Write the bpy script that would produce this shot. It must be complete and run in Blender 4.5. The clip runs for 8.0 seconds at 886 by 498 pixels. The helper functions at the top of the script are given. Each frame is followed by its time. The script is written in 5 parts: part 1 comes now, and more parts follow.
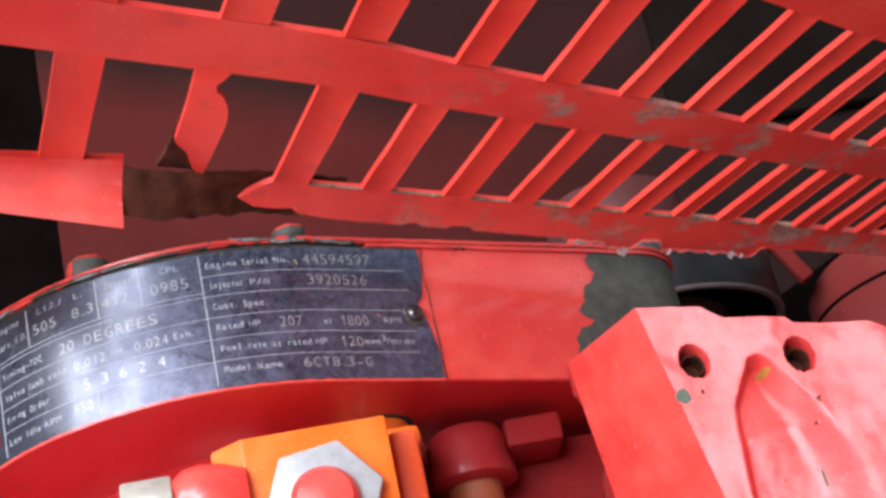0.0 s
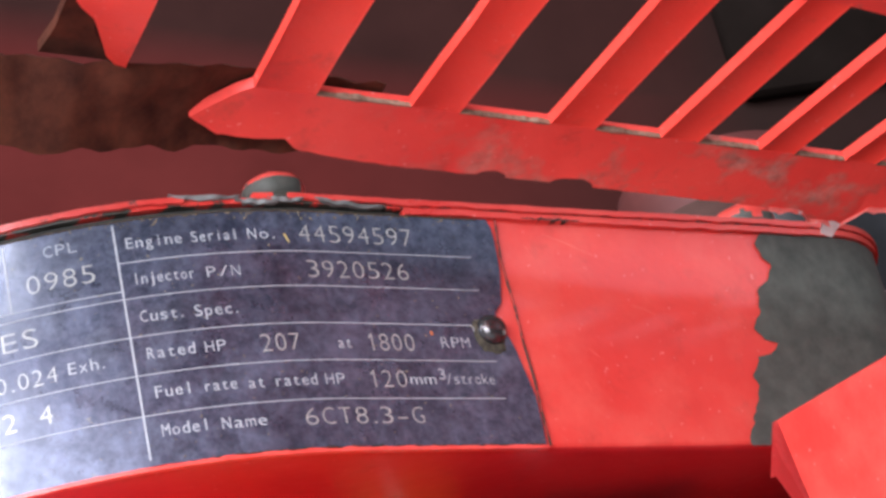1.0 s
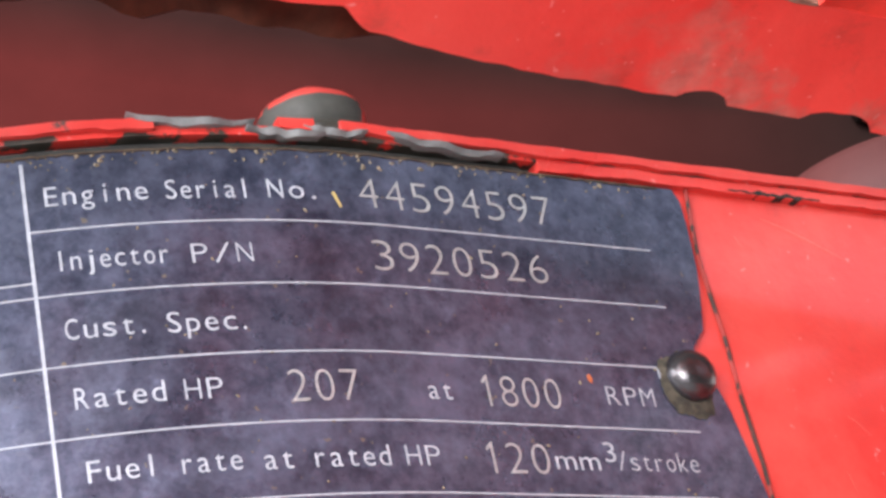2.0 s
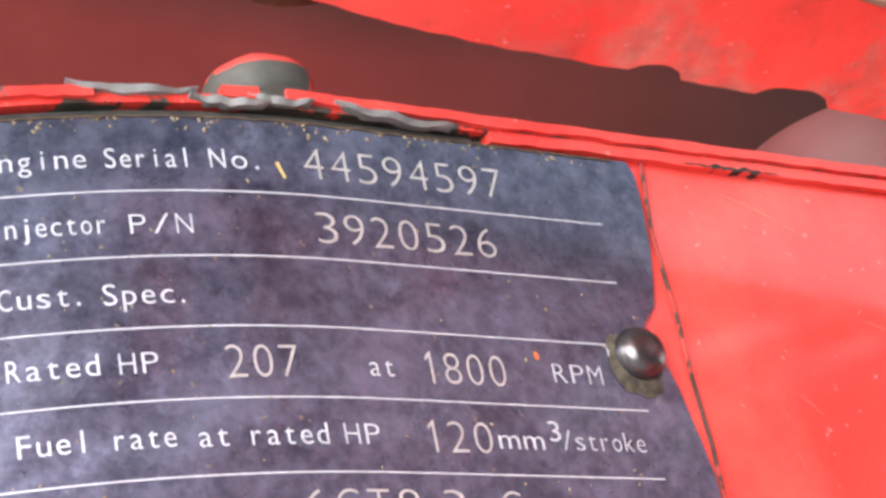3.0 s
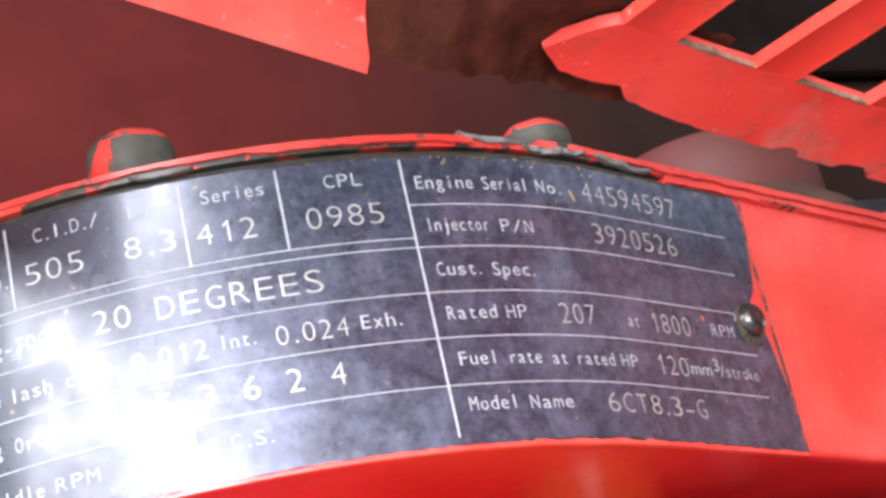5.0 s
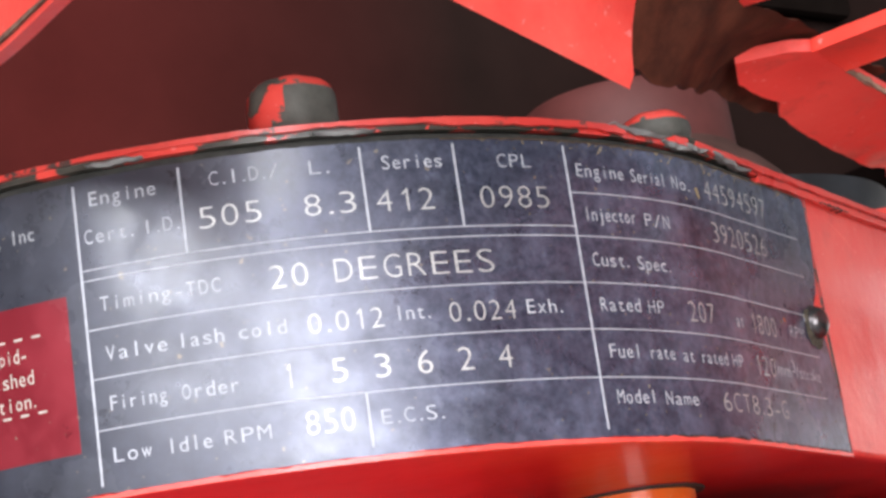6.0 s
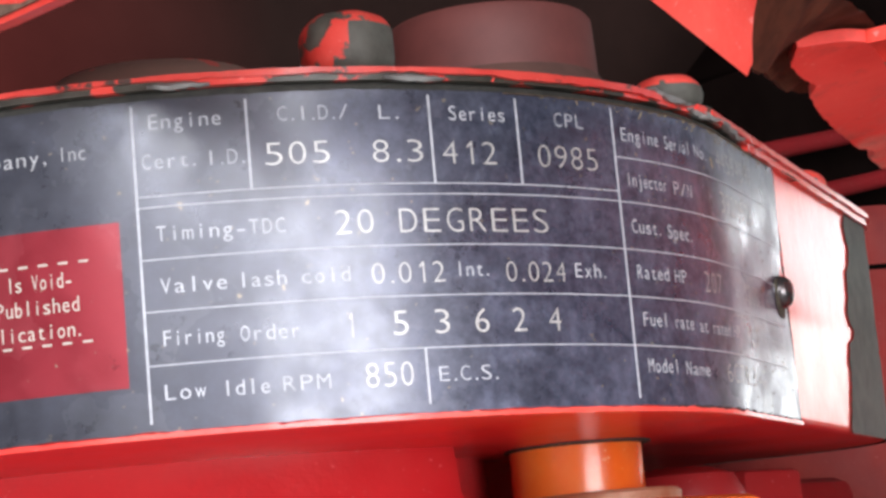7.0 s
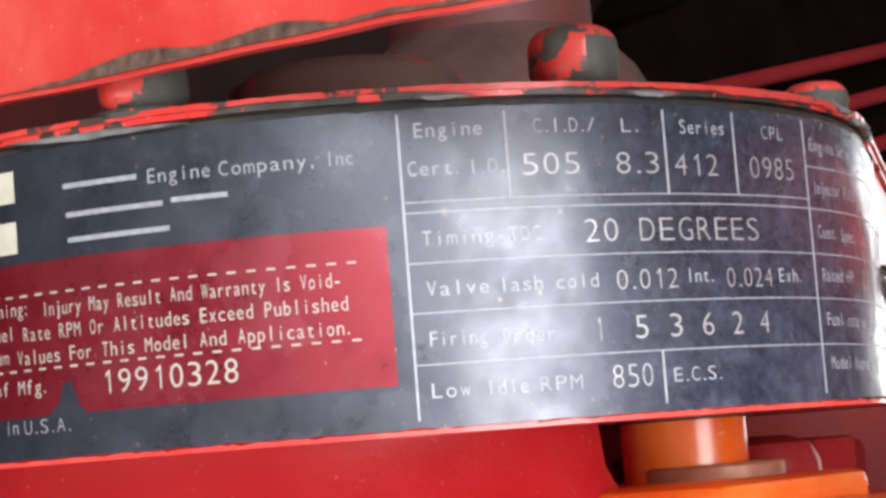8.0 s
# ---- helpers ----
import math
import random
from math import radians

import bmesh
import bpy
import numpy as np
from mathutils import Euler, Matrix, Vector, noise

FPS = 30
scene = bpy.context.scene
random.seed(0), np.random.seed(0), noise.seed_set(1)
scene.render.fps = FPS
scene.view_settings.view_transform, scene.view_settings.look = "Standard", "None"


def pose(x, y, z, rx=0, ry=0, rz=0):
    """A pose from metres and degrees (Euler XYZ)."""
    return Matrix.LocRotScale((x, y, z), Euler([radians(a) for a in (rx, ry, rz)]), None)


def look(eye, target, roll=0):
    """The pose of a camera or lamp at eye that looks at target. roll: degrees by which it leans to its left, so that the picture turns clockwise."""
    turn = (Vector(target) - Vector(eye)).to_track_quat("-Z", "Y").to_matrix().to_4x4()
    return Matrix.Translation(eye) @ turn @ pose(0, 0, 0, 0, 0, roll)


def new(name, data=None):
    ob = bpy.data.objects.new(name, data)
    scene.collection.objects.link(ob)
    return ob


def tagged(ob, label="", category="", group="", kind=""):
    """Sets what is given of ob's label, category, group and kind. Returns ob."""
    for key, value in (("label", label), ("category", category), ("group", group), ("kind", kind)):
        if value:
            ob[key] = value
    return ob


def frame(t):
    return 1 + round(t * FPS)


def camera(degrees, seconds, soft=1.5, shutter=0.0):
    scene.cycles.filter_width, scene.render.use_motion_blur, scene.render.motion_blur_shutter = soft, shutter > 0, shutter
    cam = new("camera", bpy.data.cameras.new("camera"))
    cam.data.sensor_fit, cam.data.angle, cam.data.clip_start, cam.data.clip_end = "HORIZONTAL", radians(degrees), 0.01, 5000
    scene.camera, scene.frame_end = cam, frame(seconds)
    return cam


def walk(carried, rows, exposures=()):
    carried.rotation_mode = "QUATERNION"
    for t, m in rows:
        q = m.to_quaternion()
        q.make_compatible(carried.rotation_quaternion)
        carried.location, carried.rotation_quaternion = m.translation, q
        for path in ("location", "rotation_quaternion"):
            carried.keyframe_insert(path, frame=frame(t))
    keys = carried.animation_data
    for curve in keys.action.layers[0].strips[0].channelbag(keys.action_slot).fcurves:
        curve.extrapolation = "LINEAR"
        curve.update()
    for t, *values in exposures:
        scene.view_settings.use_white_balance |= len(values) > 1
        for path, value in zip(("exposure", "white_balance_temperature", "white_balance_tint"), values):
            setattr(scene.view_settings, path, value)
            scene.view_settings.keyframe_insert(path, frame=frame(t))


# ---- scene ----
# A red diesel engine's gear housing with a curved data plate, under a slotted sheet-metal guard.
# Metres; z runs along the housing's axis. The plate's height is 48 mm.

cam = camera(24.0, 8.0, soft=3.0)
PATH = [
    (0.0, pose(-0.0015, -0.6097, -0.2636, 115.77, 11.30, -2.11)),
    (0.3, pose(-0.0088, -0.5922, -0.2482, 114.96, 10.10, -2.90)),
    (0.5, pose(-0.0112, -0.5176, -0.2231, 115.68, 11.22, -3.36)),
    (0.8, pose(0.0117, -0.4080, -0.1588, 114.41, 11.30, -2.49)),
    (1.0, pose(-0.0072, -0.3380, -0.1403, 116.02, 12.28, -5.05)),
    (1.2, pose(0.0045, -0.2879, -0.1176, 115.96, 11.67, -4.68)),
    (1.5, pose(0.0002, -0.2222, -0.0918, 116.81, 11.85, -6.68)),
    (1.7, pose(0.0008, -0.1882, -0.0785, 117.99, 11.62, -6.20)),
    (2.8, pose(0.0022, -0.1738, -0.0685, 116.95, 10.39, -7.07)),
    (3.0, pose(0.0068, -0.1780, -0.0685, 116.24, 10.52, -6.92)),
    (3.5, pose(0.0052, -0.1750, -0.0719, 117.33, 11.44, -6.62)),
    (3.7, pose(-0.0062, -0.1821, -0.0832, 118.70, 12.55, -7.84)),
    (4.0, pose(-0.0260, -0.2307, -0.1103, 118.01, 13.00, -8.68)),
    (4.2, pose(-0.0495, -0.2719, -0.1264, 117.62, 13.76, -9.64)),
    (4.5, pose(-0.0797, -0.2921, -0.1260, 115.57, 13.57, -12.87)),
    (4.7, pose(-0.0980, -0.2867, -0.1157, 114.35, 12.92, -15.49)),
    (5.8, pose(-0.1844, -0.2416, -0.0592, 105.05, 8.61, -31.97)),
    (6.0, pose(-0.2002, -0.2472, -0.0573, 104.49, 8.10, -33.11)),
    (6.2, pose(-0.2127, -0.2444, -0.0463, 102.46, 8.37, -35.30)),
    (6.5, pose(-0.2289, -0.2184, -0.0395, 101.78, 6.95, -39.27)),
    (6.8, pose(-0.2439, -0.2120, -0.0322, 99.27, 5.61, -42.55)),
    (7.0, pose(-0.2485, -0.2065, -0.0353, 99.40, 5.10, -44.41)),
    (7.2, pose(-0.2562, -0.1898, -0.0237, 97.68, 4.43, -46.54)),
    (7.5, pose(-0.2730, -0.1739, -0.0179, 97.41, 4.43, -48.60)),
    (7.8, pose(-0.2974, -0.1662, -0.0161, 96.50, 4.56, -50.55)),
    (8.0, pose(-0.3134, -0.1623, -0.0132, 95.60, 4.42, -52.12)),
]
EXPOSURES = [(0.0, 0.49, 5950, 10), (1.0, 0.64, 5950, 11), (1.5, 0.74, 6000, 11), (2.8, 1.29, 6300, 10), (3.5, 1.46, 6350, 10), (4.0, 1.46, 6350, 10), (4.7, 1.18, 6250, 10), (5.8, 0.46, 6300, 10), (7.0, 0.35, 6350, 10), (8.0, 0.24, 6350, 10)]
walk(cam, PATH, EXPOSURES)

# ---- light: an unseen dim shed whose openings let in the sky light ----
world = bpy.data.worlds.new("world")
scene.world = world
world.use_nodes = True
wn = world.node_tree.nodes
sky = wn.new("ShaderNodeTexSky")
sky.sky_type, sky.sun_disc = "NISHITA", False
sky.sun_elevation, sky.sun_rotation = radians(40), radians(200)
world.node_tree.links.new(sky.outputs[0], wn["Background"].inputs["Color"])
wn["Background"].inputs["Strength"].default_value = 0.1


# inner faces of the shed's walls, and the openings in them: start and end along the wall, foot and head
SOUTH, WEST, EAST, NORTH = -1.9, -1.9, 2.0, 2.4
OPENINGS = {
    "south": [(-1.300, -0.220, -0.50, 0.48), (-1.860, -0.770, 0.50, 1.25)],
    "west": [(-1.860, -0.900, 0.50, 1.25), (-0.930, 1.070, -0.88, -0.36)],
    "east": [(-1.850, -0.600, 0.48, 1.02), (0.120, 0.950, -0.06, 0.37)],
}


def opening_light(name, wall_name, which, watts, colour=(1, 0.99, 1.0)):
    """Sky light that enters by an opening, as wide and high as the opening itself."""
    u0, u1, z0, z1 = OPENINGS[wall_name][which]
    u, z = (u0 + u1) / 2, (z0 + z1) / 2
    eye, inward = {"south": ((u, SOUTH, z), (0, 1, 0)), "west": ((WEST, u, z), (1, 0, 0)), "east": ((EAST, u, z), (-1, 0, 0))}[wall_name]
    lamp = bpy.data.lights.new(name, "AREA")
    lamp.shape, lamp.size, lamp.size_y, lamp.energy, lamp.color = "RECTANGLE", u1 - u0, z1 - z0, watts, colour
    ob = new(name, lamp)
    ob.matrix_world = look(eye, tuple(e + n for e, n in zip(eye, inward)))
    return ob


opening_light("skylight_doorway", "south", 0, 38)
opening_light("skylight_corner_window_south", "south", 1, 28)
opening_light("skylight_corner_window_west", "west", 0, 29)
# Added fill from low west and high east; no such openings are known.
opening_light("added_fill_low_west", "west", 1, 13)
opening_light("added_fill_high_east", "east", 0, 1.5)
opening_light("skylight_east_window", "east", 1, 3.0, (1, 0.985, 0.95))


# ---- materials ----
def nodes_of(name):
    m = bpy.data.materials.new(name)
    m.use_nodes = True
    nt = m.node_tree
    return m, nt, nt.nodes["Principled BSDF"]


def noise_tex(nt, scale, detail=6, rough=0.6, kind="NOISE"):
    co = nt.nodes.new("ShaderNodeTexCoord")
    n = nt.nodes.new("ShaderNodeTexNoise")
    n.inputs["Scale"].default_value, n.inputs["Detail"].default_value, n.inputs["Roughness"].default_value = scale, detail, rough
    nt.links.new(co.outputs["Object"], n.inputs["Vector"])
    return n.outputs["Fac"]


def ramp(nt, fac, *stops):
    r = nt.nodes.new("ShaderNodeValToRGB")
    e = r.color_ramp.elements
    while len(e) < len(stops):
        e.new(0.5)
    for el, (pos, col) in zip(e, stops):
        el.position, el.color = pos, (*col, 1) if len(col) == 3 else col
    nt.links.new(fac, r.inputs["Fac"])
    return r.outputs["Color"]


def mix(nt, fac, a, b):
    m = nt.nodes.new("ShaderNodeMix")
    m.data_type = "RGBA"
    for sock, v in ((m.inputs["Factor"], fac), (m.inputs["A"], a), (m.inputs["B"], b)):
        if isinstance(v, bpy.types.NodeSocket):
            nt.links.new(v, sock)
        elif isinstance(v, tuple):
            sock.default_value = (*v, 1)
        else:
            sock.default_value = v
    return m.outputs["Result"]


def bump(nt, bsdf, fac, strength, distance):
    b = nt.nodes.new("ShaderNodeBump")
    b.inputs["Strength"].default_value, b.inputs["Distance"].default_value = strength, distance
    nt.links.new(fac, b.inputs["Height"])
    nt.links.new(b.outputs["Normal"], bsdf.inputs["Normal"])


def paint(name, base, deep, rough=0.3, chips=0.0, chip_colour=(0.13, 0.125, 0.11), scale=60, coat=0.4, grime=0.25, chips_from=None, chips_over=0.05, uneven=0.0, soft_chips=0.01, chalky=0.42, shine=0.5):
    """Brushed or sprayed gloss paint: two scales of tone, fine relief, dirt, and chips down to the primer."""
    m, nt, b = nodes_of(name)
    big = noise_tex(nt, 22, 5)
    fine = noise_tex(nt, 420, 4)
    col = mix(nt, ramp(nt, big, (0.35, (0, 0, 0)), (0.7, (1, 1, 1))), deep, base)
    chalk = ramp(nt, noise_tex(nt, 42, 9, 0.70), (0.44, (0, 0, 0)), (0.70, (chalky,) * 3))
    col = mix(nt, chalk, col, tuple(min(0.86, c * 1.02 + k * max(base)) for c, k in zip(base, (0.12, 0.12, 0.085))))
    pale = ramp(nt, noise_tex(nt, 700, 2, 0.5), (0.70, (0, 0, 0)), (0.74, (0.6, 0.6, 0.6)))
    col = mix(nt, pale, col, tuple(min(0.86, c + 0.25 * max(base)) for c in base))
    dirt = ramp(nt, noise_tex(nt, 95, 9, 0.72), (0.56, (0, 0, 0)), (0.78, (grime, grime, grime)))
    col = mix(nt, dirt, col, (0.10, 0.045, 0.03))
    if chips:
        mask = ramp(nt, noise_tex(nt, scale, 8, 0.62), (1 - chips - soft_chips, (0, 0, 0)), (1 - chips + soft_chips, (1, 1, 1)))
        if chips_from is not None:
            co = nt.nodes.new("ShaderNodeTexCoord")
            sep = nt.nodes.new("ShaderNodeSeparateXYZ")
            nt.links.new(co.outputs["Object"], sep.inputs[0])
            reach = nt.nodes.new("ShaderNodeMapRange")
            reach.inputs["From Min"].default_value, reach.inputs["From Max"].default_value = chips_from, chips_from + chips_over
            nt.links.new(sep.outputs["X"], reach.inputs["Value"])
            both = nt.nodes.new("ShaderNodeMath")
            both.operation = "MULTIPLY"
            nt.links.new(mask, both.inputs[0])
            nt.links.new(reach.outputs[0], both.inputs[1])
            mask = both.outputs[0]
        tone = ramp(nt, noise_tex(nt, 300, 5), (0.3, tuple(c * 0.5 for c in chip_colour)), (0.7, tuple(c * 1.5 for c in chip_colour)))
        col = mix(nt, mask, col, tone)
        gloss = nt.nodes.new("ShaderNodeMapRange")
        gloss.inputs["To Min"].default_value, gloss.inputs["To Max"].default_value = coat, 0.0
        nt.links.new(mask, gloss.inputs["Value"])
        nt.links.new(gloss.outputs[0], b.inputs["Coat Weight"])
    b.inputs["Specular IOR Level"].default_value = shine
    nt.links.new(col, b.inputs["Base Color"])
    r = ramp(nt, big, (0.3, (rough * 0.8,) * 3), (0.7, (min(1, rough * 1.35),) * 3))
    nt.links.new(r, b.inputs["Roughness"])
    b.inputs["Coat Weight"].default_value, b.inputs["Coat Roughness"].default_value = coat, 0.12
    if uneven:
        nt.links.new(ramp(nt, noise_tex(nt, 85, 8, 0.68), (0.36, (0.06,) * 3), (0.62, (uneven,) * 3)), b.inputs["Coat Roughness"])
        wavy = nt.nodes.new("ShaderNodeMath")
        nt.links.new(noise_tex(nt, 130, 4, 0.6), wavy.inputs[0])
        scaled = nt.nodes.new("ShaderNodeMath")
        scaled.operation = "MULTIPLY"
        scaled.inputs[1].default_value = 0.15
        nt.links.new(fine, scaled.inputs[0])
        nt.links.new(scaled.outputs[0], wavy.inputs[1])
        bump(nt, b, wavy.outputs[0], 0.22, 0.0014)
        nt.links.new(b.inputs["Normal"].links[0].from_socket, b.inputs["Coat Normal"])
    else:
        wavy = nt.nodes.new("ShaderNodeMath")
        wavy.operation = "MULTIPLY_ADD"
        wavy.inputs[1].default_value = 0.22
        nt.links.new(fine, wavy.inputs[0])
        nt.links.new(noise_tex(nt, 70, 5, 0.6), wavy.inputs[2])
        bump(nt, b, wavy.outputs[0], 0.32, 0.0012)
    return m


def plain(name, dark, light, rough=0.6, metal=0.0, scale=120, relief=0.3, depth=0.0008, gloss=0.5):
    m, nt, b = nodes_of(name)
    b.inputs["Specular IOR Level"].default_value = gloss
    n = noise_tex(nt, scale, 8, 0.65)
    nt.links.new(ramp(nt, n, (0.3, dark), (0.7, light)), b.inputs["Base Color"])
    b.inputs["Roughness"].default_value, b.inputs["Metallic"].default_value = rough, metal
    bump(nt, b, n, relief, depth)
    return m


RED = paint("red_engine_paint", (0.80, 0.072, 0.056), (0.68, 0.045, 0.036), 0.32)
RED_BARS = paint("red_bar_paint", (0.80, 0.058, 0.036), (0.70, 0.042, 0.027), 0.42, coat=0.15, chalky=0.16, grime=0.45)
RED_WEB = paint("shaded_web_paint", (0.24, 0.010, 0.011), (0.16, 0.007, 0.008), 0.7, coat=0.0, chalky=0.05, shine=0.15)
RED_GUARD = paint("red_guard_paint", (0.82, 0.072, 0.054), (0.70, 0.045, 0.035), 0.38, chips=0.44, scale=62, chip_colour=(0.36, 0.19, 0.15), grime=0.45, chips_from=0.066, soft_chips=0.05, coat=0.25, chalky=0.14)
RED_EDGE = paint("scuffed_edge_paint", (0.82, 0.072, 0.054), (0.70, 0.045, 0.035), 0.38, chips=0.44, scale=62, chip_colour=(0.36, 0.19, 0.15), grime=0.45, chips_from=0.040, soft_chips=0.07, coat=0.25, chalky=0.14)
RED_RIM = paint("chipped_red_paint", (0.80, 0.060, 0.045), (0.66, 0.038, 0.030), 0.34, chips=0.53, scale=110, chip_colour=(0.055, 0.05, 0.04))
# Engine red darkened to carry the shade low on the engine.
RED_LOW_SHADE = paint("shaded_low_red", (0.46, 0.020, 0.022), (0.33, 0.014, 0.016), 0.6, coat=0.0, chalky=0.1, shine=0.2, chips=0.28, scale=160, chip_colour=(0.10, 0.04, 0.03))
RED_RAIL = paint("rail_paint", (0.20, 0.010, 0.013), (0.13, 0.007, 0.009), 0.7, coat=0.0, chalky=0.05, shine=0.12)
# Engine red darkened to carry the shade round the alternator.
RED_SHADE = paint("shaded_far_red", (0.22, 0.014, 0.011), (0.14, 0.009, 0.008), 0.8, coat=0.0)
# Darker crimson for the lower drum and the housing's shaded underside.
RED_DRUM = paint("crimson_drum_and_underside", (0.60, 0.020, 0.026), (0.50, 0.014, 0.019), 0.42, coat=0.2, chalky=0.12)
RED_BEAD = paint("flaking_bead_paint", (0.74, 0.052, 0.040), (0.58, 0.034, 0.027), 0.4, chips=0.43, scale=75, chip_colour=(0.060, 0.036, 0.030), coat=0.25, grime=0.5)
RED_BOLT = paint("worn_bolt_paint", (0.80, 0.060, 0.045), (0.66, 0.038, 0.030), 0.4, chips=0.45, scale=150, chip_colour=(0.07, 0.066, 0.055))
GREY_BOLT = plain("bare_grey_bolt", (0.050, 0.048, 0.040), (0.105, 0.100, 0.085), 0.65, scale=200)
RED_CAST = paint("red_casting_paint", (0.80, 0.066, 0.062), (0.68, 0.042, 0.041), 0.48, chips=0.27, scale=170, chip_colour=(0.16, 0.05, 0.03), coat=0.32, uneven=0.40)
ORANGE = paint("orange_paint", (0.90, 0.20, 0.012), (0.78, 0.12, 0.010), 0.35, chips=0.22, scale=140, chip_colour=(0.3, 0.1, 0.03))
# The valve's orange, darkened for the shade on its bracket.
ORANGE_DEEP = paint("shaded_orange_paint", (0.72, 0.085, 0.014), (0.55, 0.055, 0.010), 0.4, chips=0.22, scale=140, chip_colour=(0.3, 0.1, 0.03))
ORANGE_PIPE = paint("dark_orange_pipe", (0.32, 0.075, 0.018), (0.16, 0.040, 0.014), 0.6, chips=0.4, scale=120, chip_colour=(0.09, 0.04, 0.025), coat=0.0)
RED_BOSS = paint("shaded_boss_paint", (0.27, 0.013, 0.015), (0.20, 0.010, 0.012), 0.4, coat=0.2, chalky=0.1, shine=0.3, chips=0.28, scale=160, chip_colour=(0.08, 0.03, 0.025))
WORN_BRASS = plain("worn_tan_washer", (0.36, 0.12, 0.055), (0.48, 0.29, 0.19), 0.5, 0.2, scale=220)
PRIMER = plain("grey_primer", (0.045, 0.045, 0.038), (0.10, 0.10, 0.085), 0.7, scale=160)
GASKET = plain("dark_gasket", (0.012, 0.012, 0.010), (0.045, 0.042, 0.035), 0.75, scale=400, depth=0.001)
SEALANT = plain("grey_sealant", (0.13, 0.13, 0.125), (0.31, 0.31, 0.30), 0.55, scale=220, relief=0.2, depth=0.0006)
RUST = plain("rusty_steel", (0.026, 0.0088, 0.0062), (0.110, 0.034, 0.019), 0.85, 0.05, scale=130, depth=0.001, gloss=0.12)
STEEL = plain("pale_union_metal", (0.42, 0.42, 0.36), (0.66, 0.65, 0.54), 0.42, 0.2, scale=160)
NUT = plain("pale_grey_nut", (0.36, 0.38, 0.39), (0.52, 0.55, 0.56), 0.42, 0.2, scale=160)
DARK_STEEL = plain("dark_rivet_steel", (0.085, 0.078, 0.080), (0.18, 0.165, 0.165), 0.27, 0.85, scale=300, relief=0.15)
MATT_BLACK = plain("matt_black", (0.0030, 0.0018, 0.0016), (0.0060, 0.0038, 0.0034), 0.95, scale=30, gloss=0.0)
DIM_BROWN = plain("dim_brown_shade", (0.0075, 0.0054, 0.0046), (0.0140, 0.0100, 0.0086), 0.95, scale=30, gloss=0.0)
OCHRE = plain("ochre_rust", (0.30, 0.11, 0.02), (0.5, 0.22, 0.04), 0.8, scale=500)
PALE = plain("glint_white", (0.70, 0.58, 0.56), (0.84, 0.76, 0.74), 0.3, scale=400)
RUBBER = plain("black_rubber", (0.008, 0.008, 0.009), (0.022, 0.022, 0.024), 0.42, scale=90)
PALE_RUBBER = plain("pale_rubber_edge", (0.10, 0.075, 0.075), (0.19, 0.15, 0.15), 0.6, scale=200)
GREEN_CHIP = plain("grey_green_chip", (0.05, 0.07, 0.05), (0.12, 0.14, 0.10), 0.7, scale=600)
SPECK = plain("dark_speck", (0.06, 0.012, 0.010), (0.16, 0.03, 0.02), 0.8, scale=900)
LIP = paint("torn_paint_lip", (0.82, 0.22, 0.19), (0.75, 0.10, 0.085), 0.25, chips=0.42, scale=260, chip_colour=(0.55, 0.45, 0.43), coat=0.6)
SCRATCH = plain("scratched_paint", (0.80, 0.16, 0.12), (0.86, 0.24, 0.19), 0.5, scale=400)
GRIMY = paint("grimy_boss", (0.15, 0.075, 0.058), (0.11, 0.062, 0.050), 0.7, chips=0.38, scale=120, chip_colour=(0.40, 0.05, 0.04), coat=0.0)
HUB_GRIME = plain("grimy_hub_base", (0.066, 0.034, 0.029), (0.118, 0.060, 0.050), 0.75, scale=60, gloss=0.2)
PINKISH = plain("dusty_red_hub", (0.080, 0.018, 0.015), (0.125, 0.030, 0.026), 0.65, scale=60)
SHED = plain("shed_wall", (0.10, 0.095, 0.09), (0.17, 0.165, 0.155), 0.9, scale=4)
CONCRETE = plain("concrete", (0.26, 0.255, 0.245), (0.40, 0.39, 0.38), 0.9, scale=9)
DIRT = plain("brown_dirt", (0.030, 0.019, 0.013), (0.12, 0.080, 0.050), 0.9, scale=700, depth=0.001)
DUST = plain("tan_dust", (0.15, 0.070, 0.042), (0.36, 0.23, 0.16), 0.9, scale=700, depth=0.001)
CAKED = plain("caked_brown_dirt", (0.045, 0.022, 0.015), (0.21, 0.125, 0.085), 0.9, scale=420, depth=0.001)
CRUST = plain("olive_crust", (0.014, 0.012, 0.009), (0.105, 0.088, 0.060), 0.9, scale=950, depth=0.001)
CRUMB = plain("tan_crumbs", (0.10, 0.075, 0.045), (0.34, 0.27, 0.18), 0.9, scale=300)
CRACKED = paint("cracked_paint", (0.45, 0.05, 0.04), (0.2, 0.03, 0.025), 0.6, chips=0.5, scale=330, chip_colour=(0.05, 0.028, 0.022), coat=0.0)
OCHRE_MARK = plain("yellow_mark", (0.5, 0.36, 0.12), (0.62, 0.46, 0.2), 0.6, scale=900)
RUST_MARK = plain("orange_mark", (0.5, 0.14, 0.05), (0.6, 0.2, 0.08), 0.6, scale=900)
INK = plain("pale_ink", (0.34, 0.35, 0.39), (0.54, 0.55, 0.60), 0.45, scale=900, relief=0.05)
STAMP = plain("stamped_metal", (0.36, 0.35, 0.35), (0.57, 0.56, 0.55), 0.42, 0.3, scale=900, relief=0.05)
FIELD_INK = plain("dark_cream_ink", (0.40, 0.35, 0.31), (0.54, 0.49, 0.43), 0.5, scale=500, relief=0.05)
# Left-end ink: the weaker light there is put into its colour.
INK_DIMMED = plain("dimmed_ink", (0.24, 0.245, 0.26), (0.38, 0.385, 0.41), 0.5, scale=900, relief=0.05)
